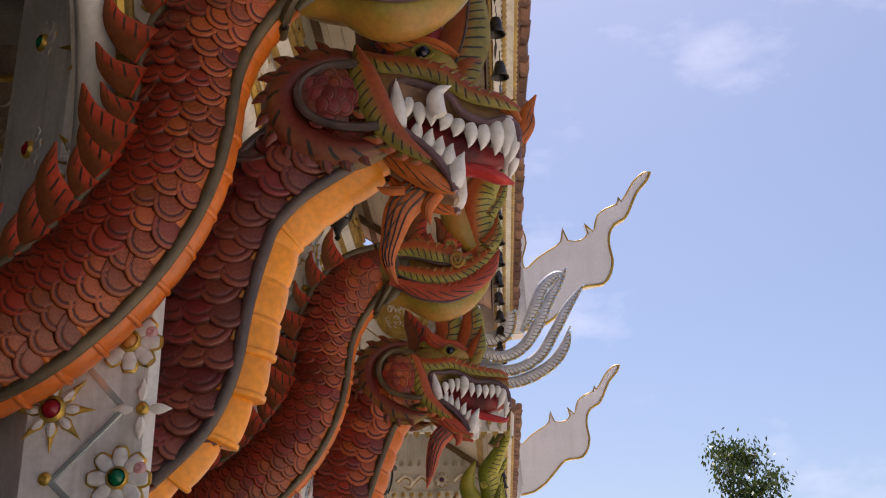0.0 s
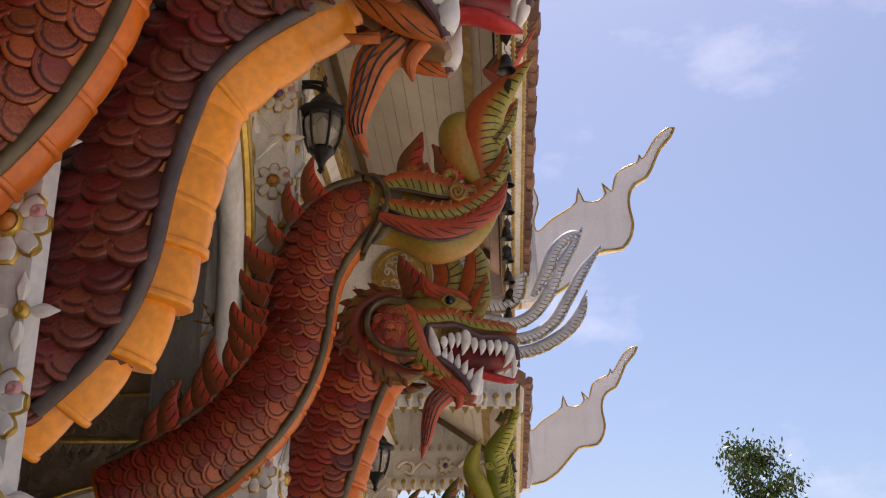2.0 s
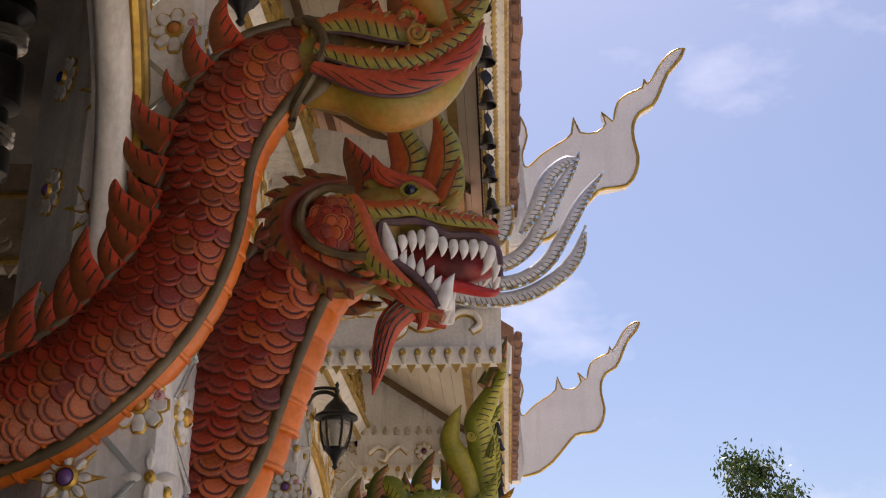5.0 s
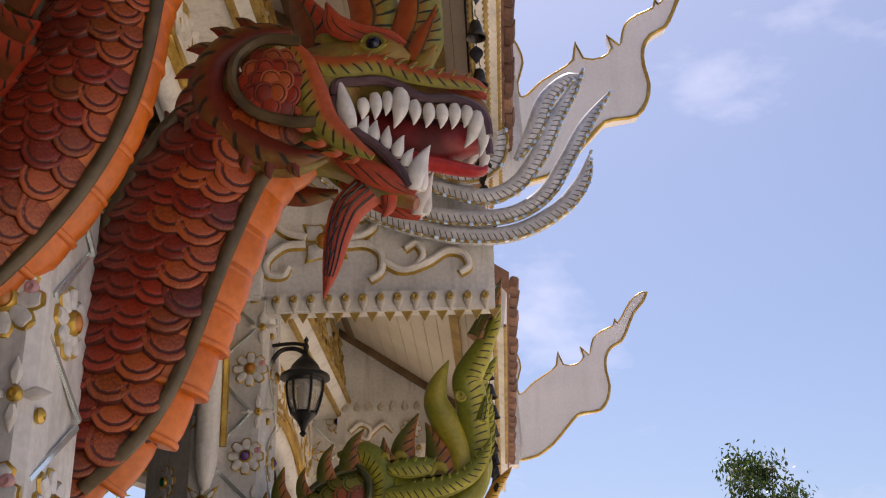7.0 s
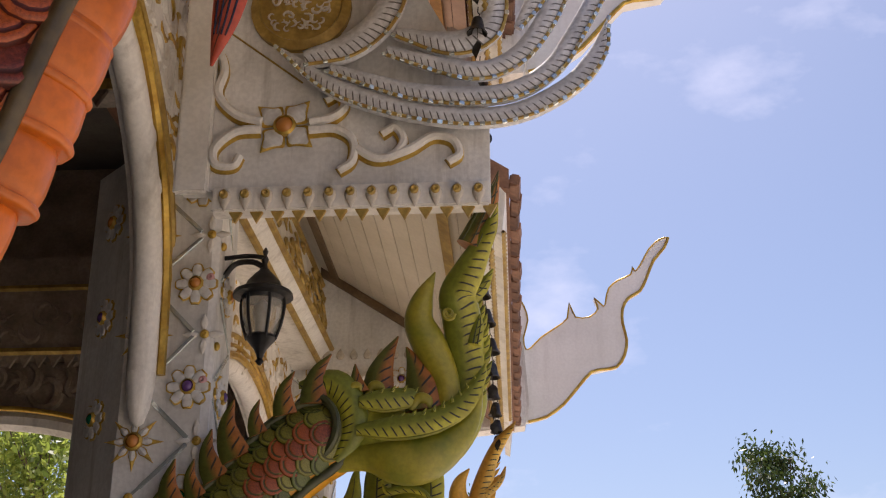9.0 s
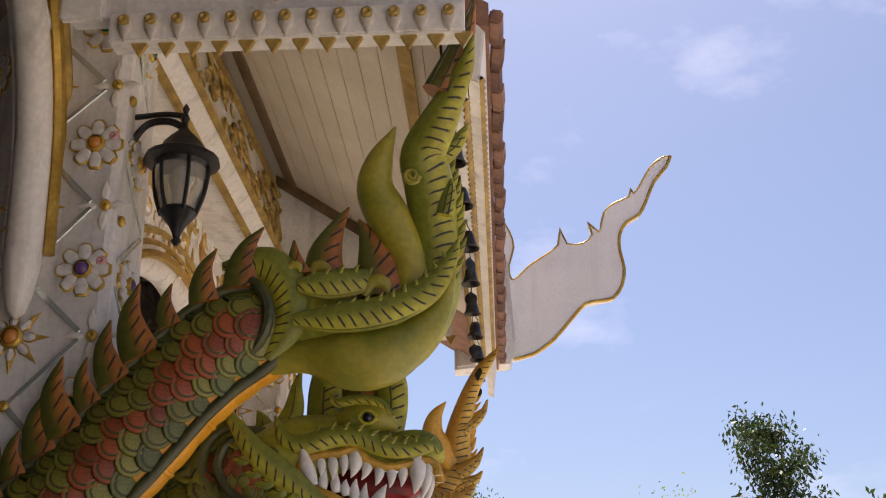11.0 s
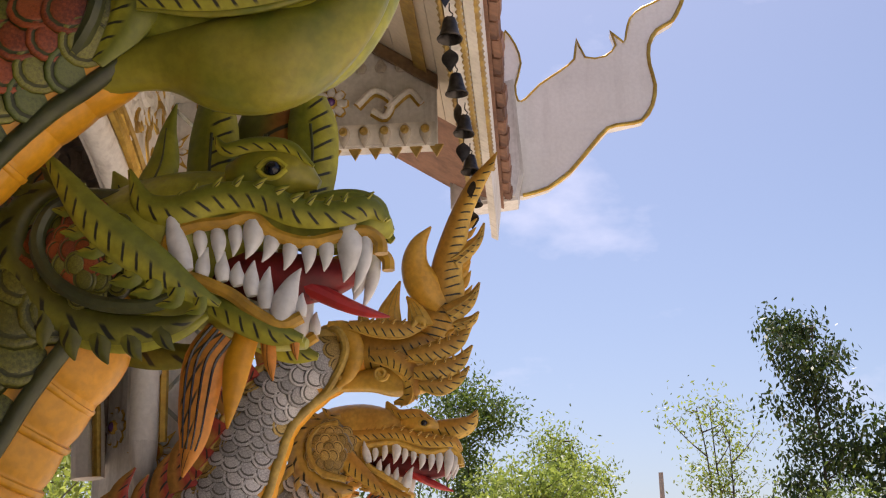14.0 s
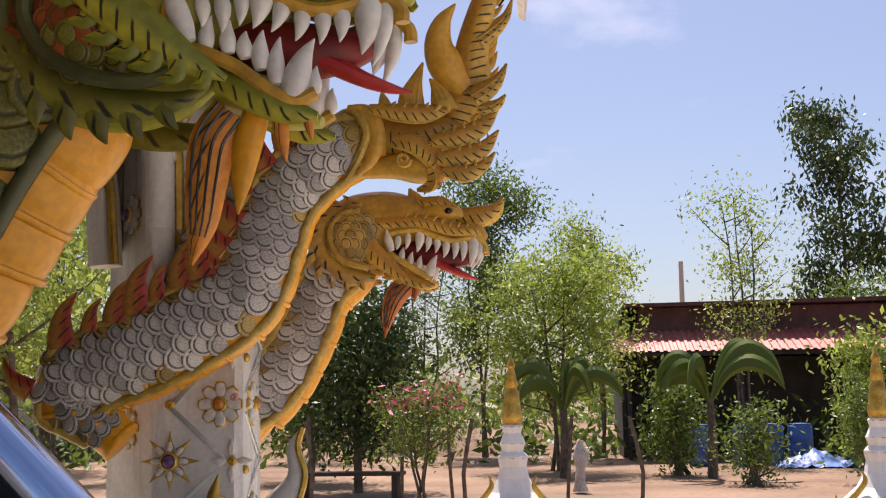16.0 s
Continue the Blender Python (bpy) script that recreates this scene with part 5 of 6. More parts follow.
def nearer(ob, s):
    """Draw a panel towards the point (.071, 3.69, 1.603) by the factor s."""
    e = Vector((.071, 3.69, 1.603))
    ob.matrix_world = Matrix.LocRotScale(e + (ob.matrix_world.translation - e) * s, None, Vector((s, s, s)))


nearer(gable_panel(9.86, 3.76, True), .958)
gable_panel(12.9, 3.64, False)

barge = empty("silver_bargeboard", pose(0, 9.78, 0), "silver painted upswept bargeboard with ribbed bands and mirror chips", "bargeboard")
nearer(barge, .954)
chip = part("mirror_chip", box(B(), -.012, .012, -.006, .006, -.009, .009, .002), M["mirror"], barge)
BANDS = ([(-.9, 4.56, .015), (-.62, 4.34, .05), (-.22, 4.2, .052), (.13, 4.18, .052), (.4, 4.3, .052), (.55, 4.47, .045), (.61, 4.66, .004)],
         [(-.66, 4.44, .03), (-.25, 4.3, .05), (.12, 4.285, .05), (.34, 4.4, .05), (.47, 4.6, .045), (.6, 4.84, .04), (.75, 5.05, .006)],
         [(-.4, 4.52, .03), (-.02, 4.4, .05), (.18, 4.46, .05), (.32, 4.64, .05), (.42, 4.86, .045), (.53, 5.05, .03), (.6, 5.2, .004)],
         [(-.78, 4.5, .05), (-.58, 4.56, .075), (-.43, 4.7, .075), (-.36, 4.9, .06), (-.4, 5.1, .03)],
         [(-.36, 4.62, .03), (-.1, 4.55, .07), (.06, 4.62, .07), (.1, 4.8, .045), (.04, 4.9, .01)],
         [(.2, 4.62, .02), (.3, 4.8, .05), (.38, 5.0, .05), (.5, 5.12, .04), (.6, 5.14, .01)])
for i, rows in enumerate(BANDS):
    part("ribbed_band", sweep(B(), rows, -.012 * (i % 3), .8, 10, 6, .045), M["silver"], barge)
    pts = along(rows, .045)
    part("gold_edge", pipe(B(), [(x + t.z * w * .95, -.045, z - t.x * w * .95) for x, z, w, t, f in pts[::2]], .009, 6, 3), M["gold_dull"], barge)
    for k, (x, z, w, t, f) in enumerate(pts):
        if i in (3, 4) and k % 2:
            continue
        share("mirror_chip", chip.data, barge, pose(x + t.z * w, -.05, z - t.x * w, 10 * math.sin(k * 2.7), -math.degrees(math.atan2(t.z, t.x)) + 9 * math.sin(k * 1.9), 18 * math.sin(k * 4.1)))
bpy.data.objects.remove(chip)

FLAME = [(0.0, 0.0), (.13, -.02), (.28, .02), (.42, .12), (.55, .27), (.66, .39), (.76, .41), (.87, .43), (.94, .53), (.965, .66), (.94, .8), (.945, .93), (1.0, 1.03), (1.1, 1.09), (1.16, 1.2), (1.23, 1.36), (1.33, 1.48), (1.37, 1.57),
         (1.3, 1.56), (1.2, 1.47), (1.12, 1.33), (1.07, 1.27), (1.05, 1.31), (1.03, 1.24), (.92, 1.19), (.84, 1.12), (.81, 1.02), (.79, .96), (.71, 1.04), (.74, .94), (.67, .87), (.55, .87), (.5, 1.0), (.48, .86), (.38, .78), (.26, .7), (.17, .61), (.125, .6), (.11, .7), (.15, .85), (.12, .98), (.06, 1.08), (.05, 1.02), (.02, .9), (0.0, .7)]
for y, x, z, s in ((10.3, .13, 4.762, .95), (14.6, .125, 4.02, 1.0)):
    fin = empty("roof_finial", pose(x, y, z) @ Matrix.Scale(s, 4), "white flame-shaped roof finial edged with gold, weathered base", "finial", "roof finials")
    part("blade", slab(B(), FLAME, 0, .1, .012), M["bright"], fin)
    part("gold_edge", pipe(B(), [(a, .0, b) for a, b in FLAME[1:18]], .013, 6, 2), M["gold"], fin)
    part("gold_edge", pipe(B(), [(a, .0, b) for a, b in FLAME[17:44]], .007, 5, 2), M["gold"], fin)
    part("root", slab(B(), [(-.3, -.12), (.1, -.08), (.14, .1), (.1, .7), (-.3, .6)], -.12, .1, .02), M["white_cold"], fin)


# ---- bells under the eaves ----
def bell(x, y, z, s, swing):
    b = empty("wind_bell", pose(x, y, z, swing, swing * .6, swing * 9), "dark bronze wind bell hanging from the eave on a hook", "bell", "eave bells")
    part("hook", pipe(B(), [(0, 0, 0), (0, 0, -.03), (.012, 0, -.045), (0, 0, -.06), (-.008, 0, -.05)], .0025, 5, 3), M["bronze"], b)
    part("body", lathe(B(), [(.006, -.055), (.02, -.062), (.026, -.08), (.03, -.105), (.037, -.128), (.046, -.14), (.044, -.143), (.03, -.13), (.02, -.07)], 16), M["bronze"], b)
    part("chain", pipe(B(), [(0, 0, -.08), (.002, 0, -.14), (0, 0, -.19)], .002, 5, 2), M["bronze"], b)
    part("leaf_clapper", sweep(B(), [(0, -.18, .003), (0, -.2, .026), (0, -.225, .028), (0, -.25, .012), (0, -.268, .001)], 0, .1, 8, 3), M["bronze"], b, "flat bodhi-leaf clapper")
    return b


first = bell(.02, 2.6, 4.57, 1, 2)
rng = random.Random(12)
for base, a, b in ((4.57, 3.05, 10.3), (3.62, 10.15, 13.4)):
    y = a
    while y < b:
        o = copy_thing(first, pose(.02 + rng.uniform(-.012, .012), y, base, rng.uniform(-4, 4), rng.uniform(-4, 4), rng.uniform(-80, 80)))
        y += .43 + rng.uniform(-.04, .04)


# ---- wall lanterns ----
def lantern(x, y, z):
    """z: height of its lower tip."""
    l = empty("wall_lantern", pose(x, y, z), "black iron wall lantern with smoky glass panes on a bracket arm", "lantern", "wall lanterns")
    part("cap", lathe(B(), [(.01, .5), (.014, .47), (.03, .45), (.05, .43), (.075, .4), (.085, .375), (.135, .345), (.14, .325), (.1, .32), (.09, .3)], 18), M["black"], l)
    part("top_finial", lathe(B(), [(.003, .57), (.014, .55), (.008, .53), (.018, .51), (.012, .49)], 10), M["black"], l)
    part("base_cup", lathe(B(), [(.062, .14), (.07, .125), (.05, .1), (.03, .075), (.018, .05), (.012, .03), (.02, .018), (.006, 0)], 16), M["black"], l)
    part("glass", lathe(B(), [(.06, .13), (.088, .22), (.096, .29), (.09, .315)], 18), M["glass"], l, "smoky curved glass panes")
    for k in range(6):
        q = 2 * math.pi * k / 6
        part("rib", pipe(B(), [(r * math.cos(q), r * math.sin(q), h) for r, h in ((.064, .12), (.09, .2), (.101, .29), (.092, .33))], .008, 5, 3), M["black"], l)
    part("bulb_holder", lathe(B(), [(.018, .16), (.02, .2), (.03, .25), (.02, .28), (.005, .3)], 10), M["white"], l)
    part("arm", pipe(B(), [(0, 0, .47), (-.06, 0, .5), (-.14, 0, .49), (-.19, 0, .42), (-.2, 0, .34)], .014, 8, 4), M["black"], l)
    part("arm", pipe(B(), [(.0, 0, .52), (-.08, 0, .53), (-.2, 0, .52)], .011, 8, 4), M["black"], l)
    part("wall_plate", box(B(), -.225, -.2, -.04, .04, .28, .56, .01), M["black"], l)
    return l


lantern(-.93, 6.58, 4.17)
lantern(-1.0, 10.1, 3.16)

# ---- gallery behind the arcade, its cream relief coloured darker for shade ----
bm = B()
arc = [(-1.75, 5.7), (-1.75, 2.3)] + [(-3.62 + 1.8 * math.cos(math.pi * k / 20), 2.3 + 1.45 * math.sin(math.pi * k / 20) ** .8) for k in range(21)] + [(-6.0, 2.3), (-6.0, 5.7)]
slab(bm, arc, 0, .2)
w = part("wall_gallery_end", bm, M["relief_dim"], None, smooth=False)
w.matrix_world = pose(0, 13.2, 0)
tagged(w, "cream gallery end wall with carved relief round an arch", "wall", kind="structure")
trim = empty("gallery_arch_moulding", pose(0, 13.2, 0), "rounded white arch band with gold edge", "moulding")
for nm, r, y, grow, mat in (("band", .075, -.02, 0, "white"), ("gold_edge", .02, -.1, .07, "gold")):
    part(nm, pipe(B(), [(-3.62 + (1.84 + grow) * math.cos(math.pi * k / 16), y, 2.22 + (1.5 + grow) * math.sin(math.pi * k / 16) ** .8) for k in range(17)], r, 8, 3), M[mat], trim)
rel = empty("gallery_relief", pose(0, 13.19, 0), "cream carved scroll relief above the gallery arch", "relief")
bm = B()
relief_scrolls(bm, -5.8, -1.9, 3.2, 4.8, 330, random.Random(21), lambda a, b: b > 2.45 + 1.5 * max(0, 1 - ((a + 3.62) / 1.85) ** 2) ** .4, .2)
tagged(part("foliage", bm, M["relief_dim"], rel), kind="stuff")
for y, z in ((6.6, 4.75), (10.1, 4.55), (13.1, 4.15)):
    beam = empty("gallery_beam", pose(-3.7, y, z), "cream gallery cross-beam with gilded mouldings and toothed fringe", "beam", "gallery beams")
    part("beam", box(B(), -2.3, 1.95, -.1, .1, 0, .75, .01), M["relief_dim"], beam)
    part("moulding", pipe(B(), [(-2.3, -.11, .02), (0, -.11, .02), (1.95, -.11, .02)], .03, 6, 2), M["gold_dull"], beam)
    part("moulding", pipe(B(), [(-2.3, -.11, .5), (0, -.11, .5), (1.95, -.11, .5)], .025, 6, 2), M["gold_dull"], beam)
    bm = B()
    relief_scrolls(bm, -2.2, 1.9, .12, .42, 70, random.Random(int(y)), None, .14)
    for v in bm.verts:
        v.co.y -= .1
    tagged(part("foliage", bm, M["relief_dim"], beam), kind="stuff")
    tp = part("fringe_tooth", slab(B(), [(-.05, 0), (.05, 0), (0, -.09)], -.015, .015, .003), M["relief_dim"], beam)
    for k in range(40):
        share("fringe_tooth", tp.data, beam, pose(-2.25 + k * .105, -.09, -.005))
    bpy.data.objects.remove(tp)
lamp = empty("pendant_lamp", pose(-1.95, 6.75, 3.62), "dark metal pendant lamp with stacked glass rings", "lamp")
part("core", lathe(B(), [(.08, 0), (.1, .02), (.1, .12), (.07, .14), (.07, .3), (.11, .32), (.11, .5), (.07, .53), (.06, .7), (.12, .74), (.12, .8), (.02, .84), (.015, 1.7)], 18), M["black"], lamp)
for k in range(6):
    part("glass_ring", lathe(B(), [(.08, .15 + k * .026 + (.36 if k > 2 else 0)), (.105, .16 + k * .026 + (.36 if k > 2 else 0)), (.08, .172 + k * .026 + (.36 if k > 2 else 0))], 18), M["glass"], lamp)

# balustrade at the last column and a polished rail beside the path
bal = empty("balustrade", pose(0, 12.9, 0), "white and gold balustrade with small flame finial", "balustrade")
part("rail", box(B(), -2.4, -.8, -.06, .06, 1.02, 1.14, .02), M["white_cold"], bal)
part("gold_band", box(B(), -2.4, -.79, -.07, -.06, 1.1, 1.13, .003), M["gold"], bal)
part("base", box(B(), -2.4, -.8, -.05, .05, 0, 1.02, .01), M["white_cold"], bal)
part("flame", sweep(B(), [(-1.02, 1.1, .06), (-.92, 1.18, .07), (-.85, 1.3, .04), (-.87, 1.42, .02), (-.83, 1.5, .002)], 0, .5, 8, 4), M["white_cold"], bal)
part("gold_edge", pipe(B(), [(-.86, -.02, 1.14), (-.81, -.02, 1.3), (-.84, -.02, 1.42), (-.82, -.02, 1.5)], .013, 6, 4), M["gold"], bal)
part("flame", sweep(B(), [(-1.16, 1.12, .03), (-1.17, 1.22, .03), (-1.15, 1.32, .002)], -.1, .5, 8, 4), M["gold"], bal)
rail = empty("steel_handrail", pose(-.62, 9.75, 0), "polished steel handrail slanting down beside the path", "handrail")
# the sky's reflection is put into the steel as a blue base tint
M["steel"] = plain("sky_tinted_steel", (.62, .7, .85), .12, 1.0)
part("rail", pipe(B(), [(-.5, -.05, 2.02), (0, 0, 1.52), (.35, .03, 1.15), (.5, .05, .95)], .055, 14, 4), M["steel"], rail)
part("post", pipe(B(), [(.45, .04, 1.0), (.45, .04, .5), (.45, .04, 0)], .03, 10, 2), M["steel"], rail)
part("lower_edge", pipe(B(), [(-.56, -.05, 1.92), (-.06, 0, 1.42), (.29, .03, 1.05)], .02, 8, 4), M["black"], rail)

# ---- garden and distance ----
def leafy(name, dark, light, through_light):
    m = bpy.data.materials.new(name)
    m.use_nodes = True
    n, l = m.node_tree.nodes, m.node_tree.links
    bsdf, out = n["Principled BSDF"], n["Material Output"]
    info = n.new("ShaderNodeNewGeometry")
    ramp = n.new("ShaderNodeValToRGB")
    ramp.color_ramp.elements[0].color, ramp.color_ramp.elements[1].color = (*dark, 1), (*light, 1)
    tr = n.new("ShaderNodeBsdfTranslucent")
    mix = n.new("ShaderNodeMixShader")
    mix.inputs["Fac"].default_value = through_light
    l.new(info.outputs["Random Per Island"], ramp.inputs["Fac"])
    l.new(ramp.outputs["Color"], bsdf.inputs["Base Color"])
    l.new(ramp.outputs["Color"], tr.inputs["Color"])
    bsdf.inputs["Roughness"].default_value = 0.5
    l.new(bsdf.outputs["BSDF"], mix.inputs[1])
    l.new(tr.outputs["BSDF"], mix.inputs[2])
    l.new(mix.outputs["Shader"], out.inputs["Surface"])
    return m


L = {
    "light": leafy("light_green_leaf", (.17, .24, .035), (.4, .48, .09), .45),
    "mid": leafy("green_leaf", (.06, .11, .018), (.22, .3, .05), .38),
    "deep": leafy("deep_green_leaf", (.018, .04, .01), (.08, .13, .025), .25),
    "dusky": leafy("dusky_green_leaf", (.022, .045, .012), (.1, .155, .03), .28),
    "banana": leafy("banana_leaf", (.08, .14, .02), (.2, .28, .04), .35),
    "bloom": leafy("pink_bloom", (.5, .05, .12), (.75, .2, .28), .3),
}
BARK = paint("grey_bark", (.07, .055, .04), (.2, .16, .12), .9, scale=8, fine=30, bump=.6)


def leaves(rng, spots, count, size, reach, droop):
    """Many small pointed leaves round the given spots, as one mesh."""
    c = spots[rng.integers(0, len(spots), count)]
    r = rng.normal(0, 1, (count, 3)) * reach
    p = c + r
    d = rng.normal(0, 1, (count, 3))
    d[:, 2] -= droop
    d /= np.linalg.norm(d, axis=1)[:, None]
    s = np.cross(d, rng.normal(0, 1, (count, 3)))
    s /= np.linalg.norm(s, axis=1)[:, None] + 1e-6
    ln = size * rng.uniform(.6, 1.3, count)[:, None]
    v = np.stack([p, p + d * ln * .45 + s * ln * .2, p + d * ln, p + d * ln * .45 - s * ln * .2], 1).reshape(-1, 3)
    return v, np.arange(count * 4).reshape(-1, 4)


def mesh_of(name, v, f, mat, parent, kind=""):
    me = bpy.data.meshes.new(name)
    me.from_pydata(v.tolist(), [], f.tolist())
    me.materials.append(mat)
    ob = new(name, me)
    ob.parent = parent
    return tagged(ob, kind=kind)


def tree(x, y, h, spread, leaf, count, label, seed, stems=1, low=.35, size=.2, reach=.3, droop=.5, radius=.09, category="tree", limbs=16, flowers=0):
    rng, rd = np.random.default_rng(seed), random.Random(seed)
    if leaf in ("mid", "deep"):
        size, count = size * .62, int(count * 2.2)
    t = empty("tree" if category == "tree" else "shrub", pose(x, y, 0), label, category, "garden trees" if category == "tree" else "garden shrubs")
    bm, spots = B(), []
    for s in range(stems):
        q0 = rd.uniform(0, 6.28)
        lean = spread * (.35 if stems > 1 else .12)
        top = Vector((lean * math.cos(q0), lean * math.sin(q0), h * rd.uniform(.85, 1.0)))
        path = [Vector((.12 * s * math.cos(q0), .12 * s * math.sin(q0), -.05))]
        for k in range(1, 6):
            f = k / 5
            path.append(Vector((top.x * f + rd.uniform(-1, 1) * .05 * h * .3, top.y * f + rd.uniform(-1, 1) * .05 * h * .3, top.z * f)))
        pipe(bm, path, (radius * (1 if stems == 1 else .6), .012), 7, 3)
        for k in range(limbs // stems):
            f = low + (1 - low) * (k + rd.random()) / (limbs // stems)
            i = min(4, int(f * 5))
            a = path[i].lerp(path[i + 1], f * 5 - i) if i < 5 else path[5]
            q = rd.uniform(0, 6.28)
            ln = spread * rd.uniform(.5, 1.0) * (1.15 - .75 * abs(f - .55))
            e = a + Vector((math.cos(q) * ln, math.sin(q) * ln, ln * rd.uniform(.25, .9)))
            e.z = min(e.z, h * .97)
            m = a.lerp(e, .5) + Vector((0, 0, -.06 * ln))
            pipe(bm, [a, m, e], (radius * .32, .006), 5, 3)
            for w in np.linspace(.35, 1.0, 5):
                b = a.lerp(e, w) + Vector((rd.uniform(-.1, .1), rd.uniform(-.1, .1), rd.uniform(-.05, .1)))
                spots.append((b.x, b.y, b.z))
        spots.append(tuple(path[5]))
    part("trunk", bm, BARK, t, "slender grey-brown trunk and limbs")
    v, f = leaves(rng, np.array(spots), count, size, reach, droop)
    mesh_of("crown", v, f, L[leaf], t, "stuff")
    if flowers:
        sp = np.array(spots)
        v, f = leaves(rng, sp[sp[:, 2] > np.quantile(sp[:, 2], .55)], flowers, .11, reach * .8, 0)
        mesh_of("blossoms", v, f, L["bloom"], t, "stuff")
    return t


tree(11.9, 58, 13.6, 2.4, "dusky", 7600, "tall slender tree with hanging green leaves", 1, low=.2, size=.28, reach=.38, droop=1.3, radius=.14, limbs=30)
tree(15.2, 57, 9.0, 1.9, "dusky", 4200, "green tree with drooping leaves at the garden edge", 2, low=.2, size=.4, reach=.5, droop=1.0, limbs=26)
tree(9.4, 44, 4.6, 1.6, "mid", 2600, "bushy green tree beside the shed", 3, low=.15, size=.3, reach=.45, limbs=24)
tree(-3.4, 30, 3.4, 1.3, "deep", 3000, "dense dark-leaved fruit tree", 4, low=.2, size=.26, reach=.3, limbs=26)
tree(-4.9, 33, 3.3, 1.3, "mid", 2600, "dense dark-leaved fruit tree", 14, low=.2, size=.26, reach=.3, limbs=26)
tree(-1.9, 43, 8.2, 1.5, "mid", 4600, "upright green tree with thin stems", 5, stems=2, low=.3, size=.26, reach=.32, limbs=26)
tree(.3, 36, 4.6, 1.9, "light", 12800, "soft light-green feathery tree", 6, stems=3, low=.28, size=.13, reach=.3, droop=.2, limbs=36)
tree(1.5, 42, 6.5, 1.3, "light", 8000, "light-green feathery tree with thin limbs", 7, stems=2, low=.35, size=.13, reach=.28, limbs=30)
tree(4.7, 38, 6.6, 1.1, "light", 2720, "sparse young tree with thin pale stems", 8, stems=3, low=.4, size=.12, reach=.3, limbs=26, radius=.07)
tree(7.4, 36, 2.8, .8, "light", 2720, "leafy green garden bush tree", 9, stems=3, low=.1, size=.2, reach=.3, limbs=26)
tree(2.7, 34, 1.9, .55, "mid", 1300, "low leafy green shrub", 10, stems=4, low=.1, size=.22, reach=.25, limbs=24, category="shrub")
tree(3.8, 31, 1.2, .5, "mid", 800, "low dark green shrub", 11, stems=4, low=.1, size=.18, reach=.22, limbs=20, category="shrub")
tree(-1.75, 25.5, 1.75, .7, "mid", 1500, "flowering shrub with pink blossoms and thin stems", 12, stems=4, low=.45, size=.12, reach=.14, limbs=24, radius=.04, category="shrub", flowers=230)
tree(6.0, 31, 1.7, .5, "mid", 1100, "leafy shrub with fresh green leaves", 13, stems=3, low=.2, size=.16, reach=.2, limbs=16, category="shrub")
for i, (x, y, h, s, lf, n) in enumerate(((-10.5, 33, 6.5, 1.8, "light", 5760), (-8.6, 37, 7.5, 1.8, "light", 6080), (-12.8, 38, 8, 2.2, "light", 6720), (-6.6, 42, 6.5, 2.0, "mid", 3600), (-14.5, 42, 8.5, 2.2, "light", 5760), (-4.0, 48, 7.0, 2.2, "mid", 4200), (-9.5, 27, 5, 1.4, "light", 3840), (-6.9, 23.5, 7.2, 1.5, "light", 6720), (-8.4, 24.5, 7.5, 1.5, "light", 5760))):
    tree(x, y, h, s, lf, n, "thin light-green garden tree with upright stems" if lf == "light" else "green garden tree with upright stems", 30 + i, stems=3, low=.25, size=.16, reach=.32, limbs=26)

# banana plants
def banana(x, y, h, seed):
    rd = random.Random(seed)
    t = empty("banana_plant", pose(x, y, 0), "banana plant with long arching green leaves", "plant", "banana plants")
    part("stem", pipe(B(), [(0, 0, -.02), (.02, 0, h * .3), (0, .02, h * .55)], (.11, .07), 10, 3), BARK, t)
    for k in range(7):
        q, ln = rd.uniform(0, 6.28), h * rd.uniform(.3, .5)
        bm = B()
        up = rd.uniform(.9, 1.6)
        sweep(bm, [(0, h * .5, .02), (ln * .25, h * .5 + ln * .45 * up, .1), (ln * .55, h * .5 + ln * .62 * up, .17), (ln * .85, h * .5 + ln * .5 * up, .12), (ln * 1.05, h * .5 + ln * .2 * up, .005)], 0, .1, 6, 4)
        for v in bm.verts:
            v.co.y *= 5
        lf = part("leaf", bm, L["banana"], t)
        lf.matrix_local = pose(0, 0, 0, 0, 0, math.degrees(q))


banana(3.3, 33, 2.9, 2)
banana(.35, 33.5, 2.6, 3)

# distant belt of trees
rngd = np.random.default_rng(5)
spots = np.stack([rngd.uniform(-120, 140, 900), rngd.uniform(95, 130, 900), np.abs(rngd.normal(0, 1, 900)) * 1.7 + .4], 1)
v, f = leaves(rngd, spots, 16000, 1.1, 1.0, .2)
belt = mesh_of("distant_trees", v, f, L["mid"], None)
tagged(belt, "low hazy belt of distant green trees", "trees", kind="stuff")
# undergrowth
spots = np.stack([rngd.uniform(-20, 14, 500), rngd.uniform(38, 60, 500), np.abs(rngd.normal(0, .45, 500)) + .05], 1)
v, f = leaves(rngd, spots, 9000, .35, .35, -.3)
tagged(mesh_of("undergrowth", v, f, L["mid"], None), "patchy green undergrowth behind the garden", "undergrowth", kind="stuff")
# earth bank
bm = B()
bmesh.ops.create_grid(bm, x_segments=60, y_segments=12, size=1)
for q in bm.verts:
    a, b = q.co.x, q.co.y
    q.co = Vector((-14 + 16 * a, 47 + 3.5 * b, max(0.0, 1 - b * b) * (.75 + .4 * noise.noise(Vector((a * 6, b * 2, 3)))) - .06))
tagged(part("earth_bank", bm, M["dirt"]), "low bank of loose orange earth", "earth bank", kind="structure")

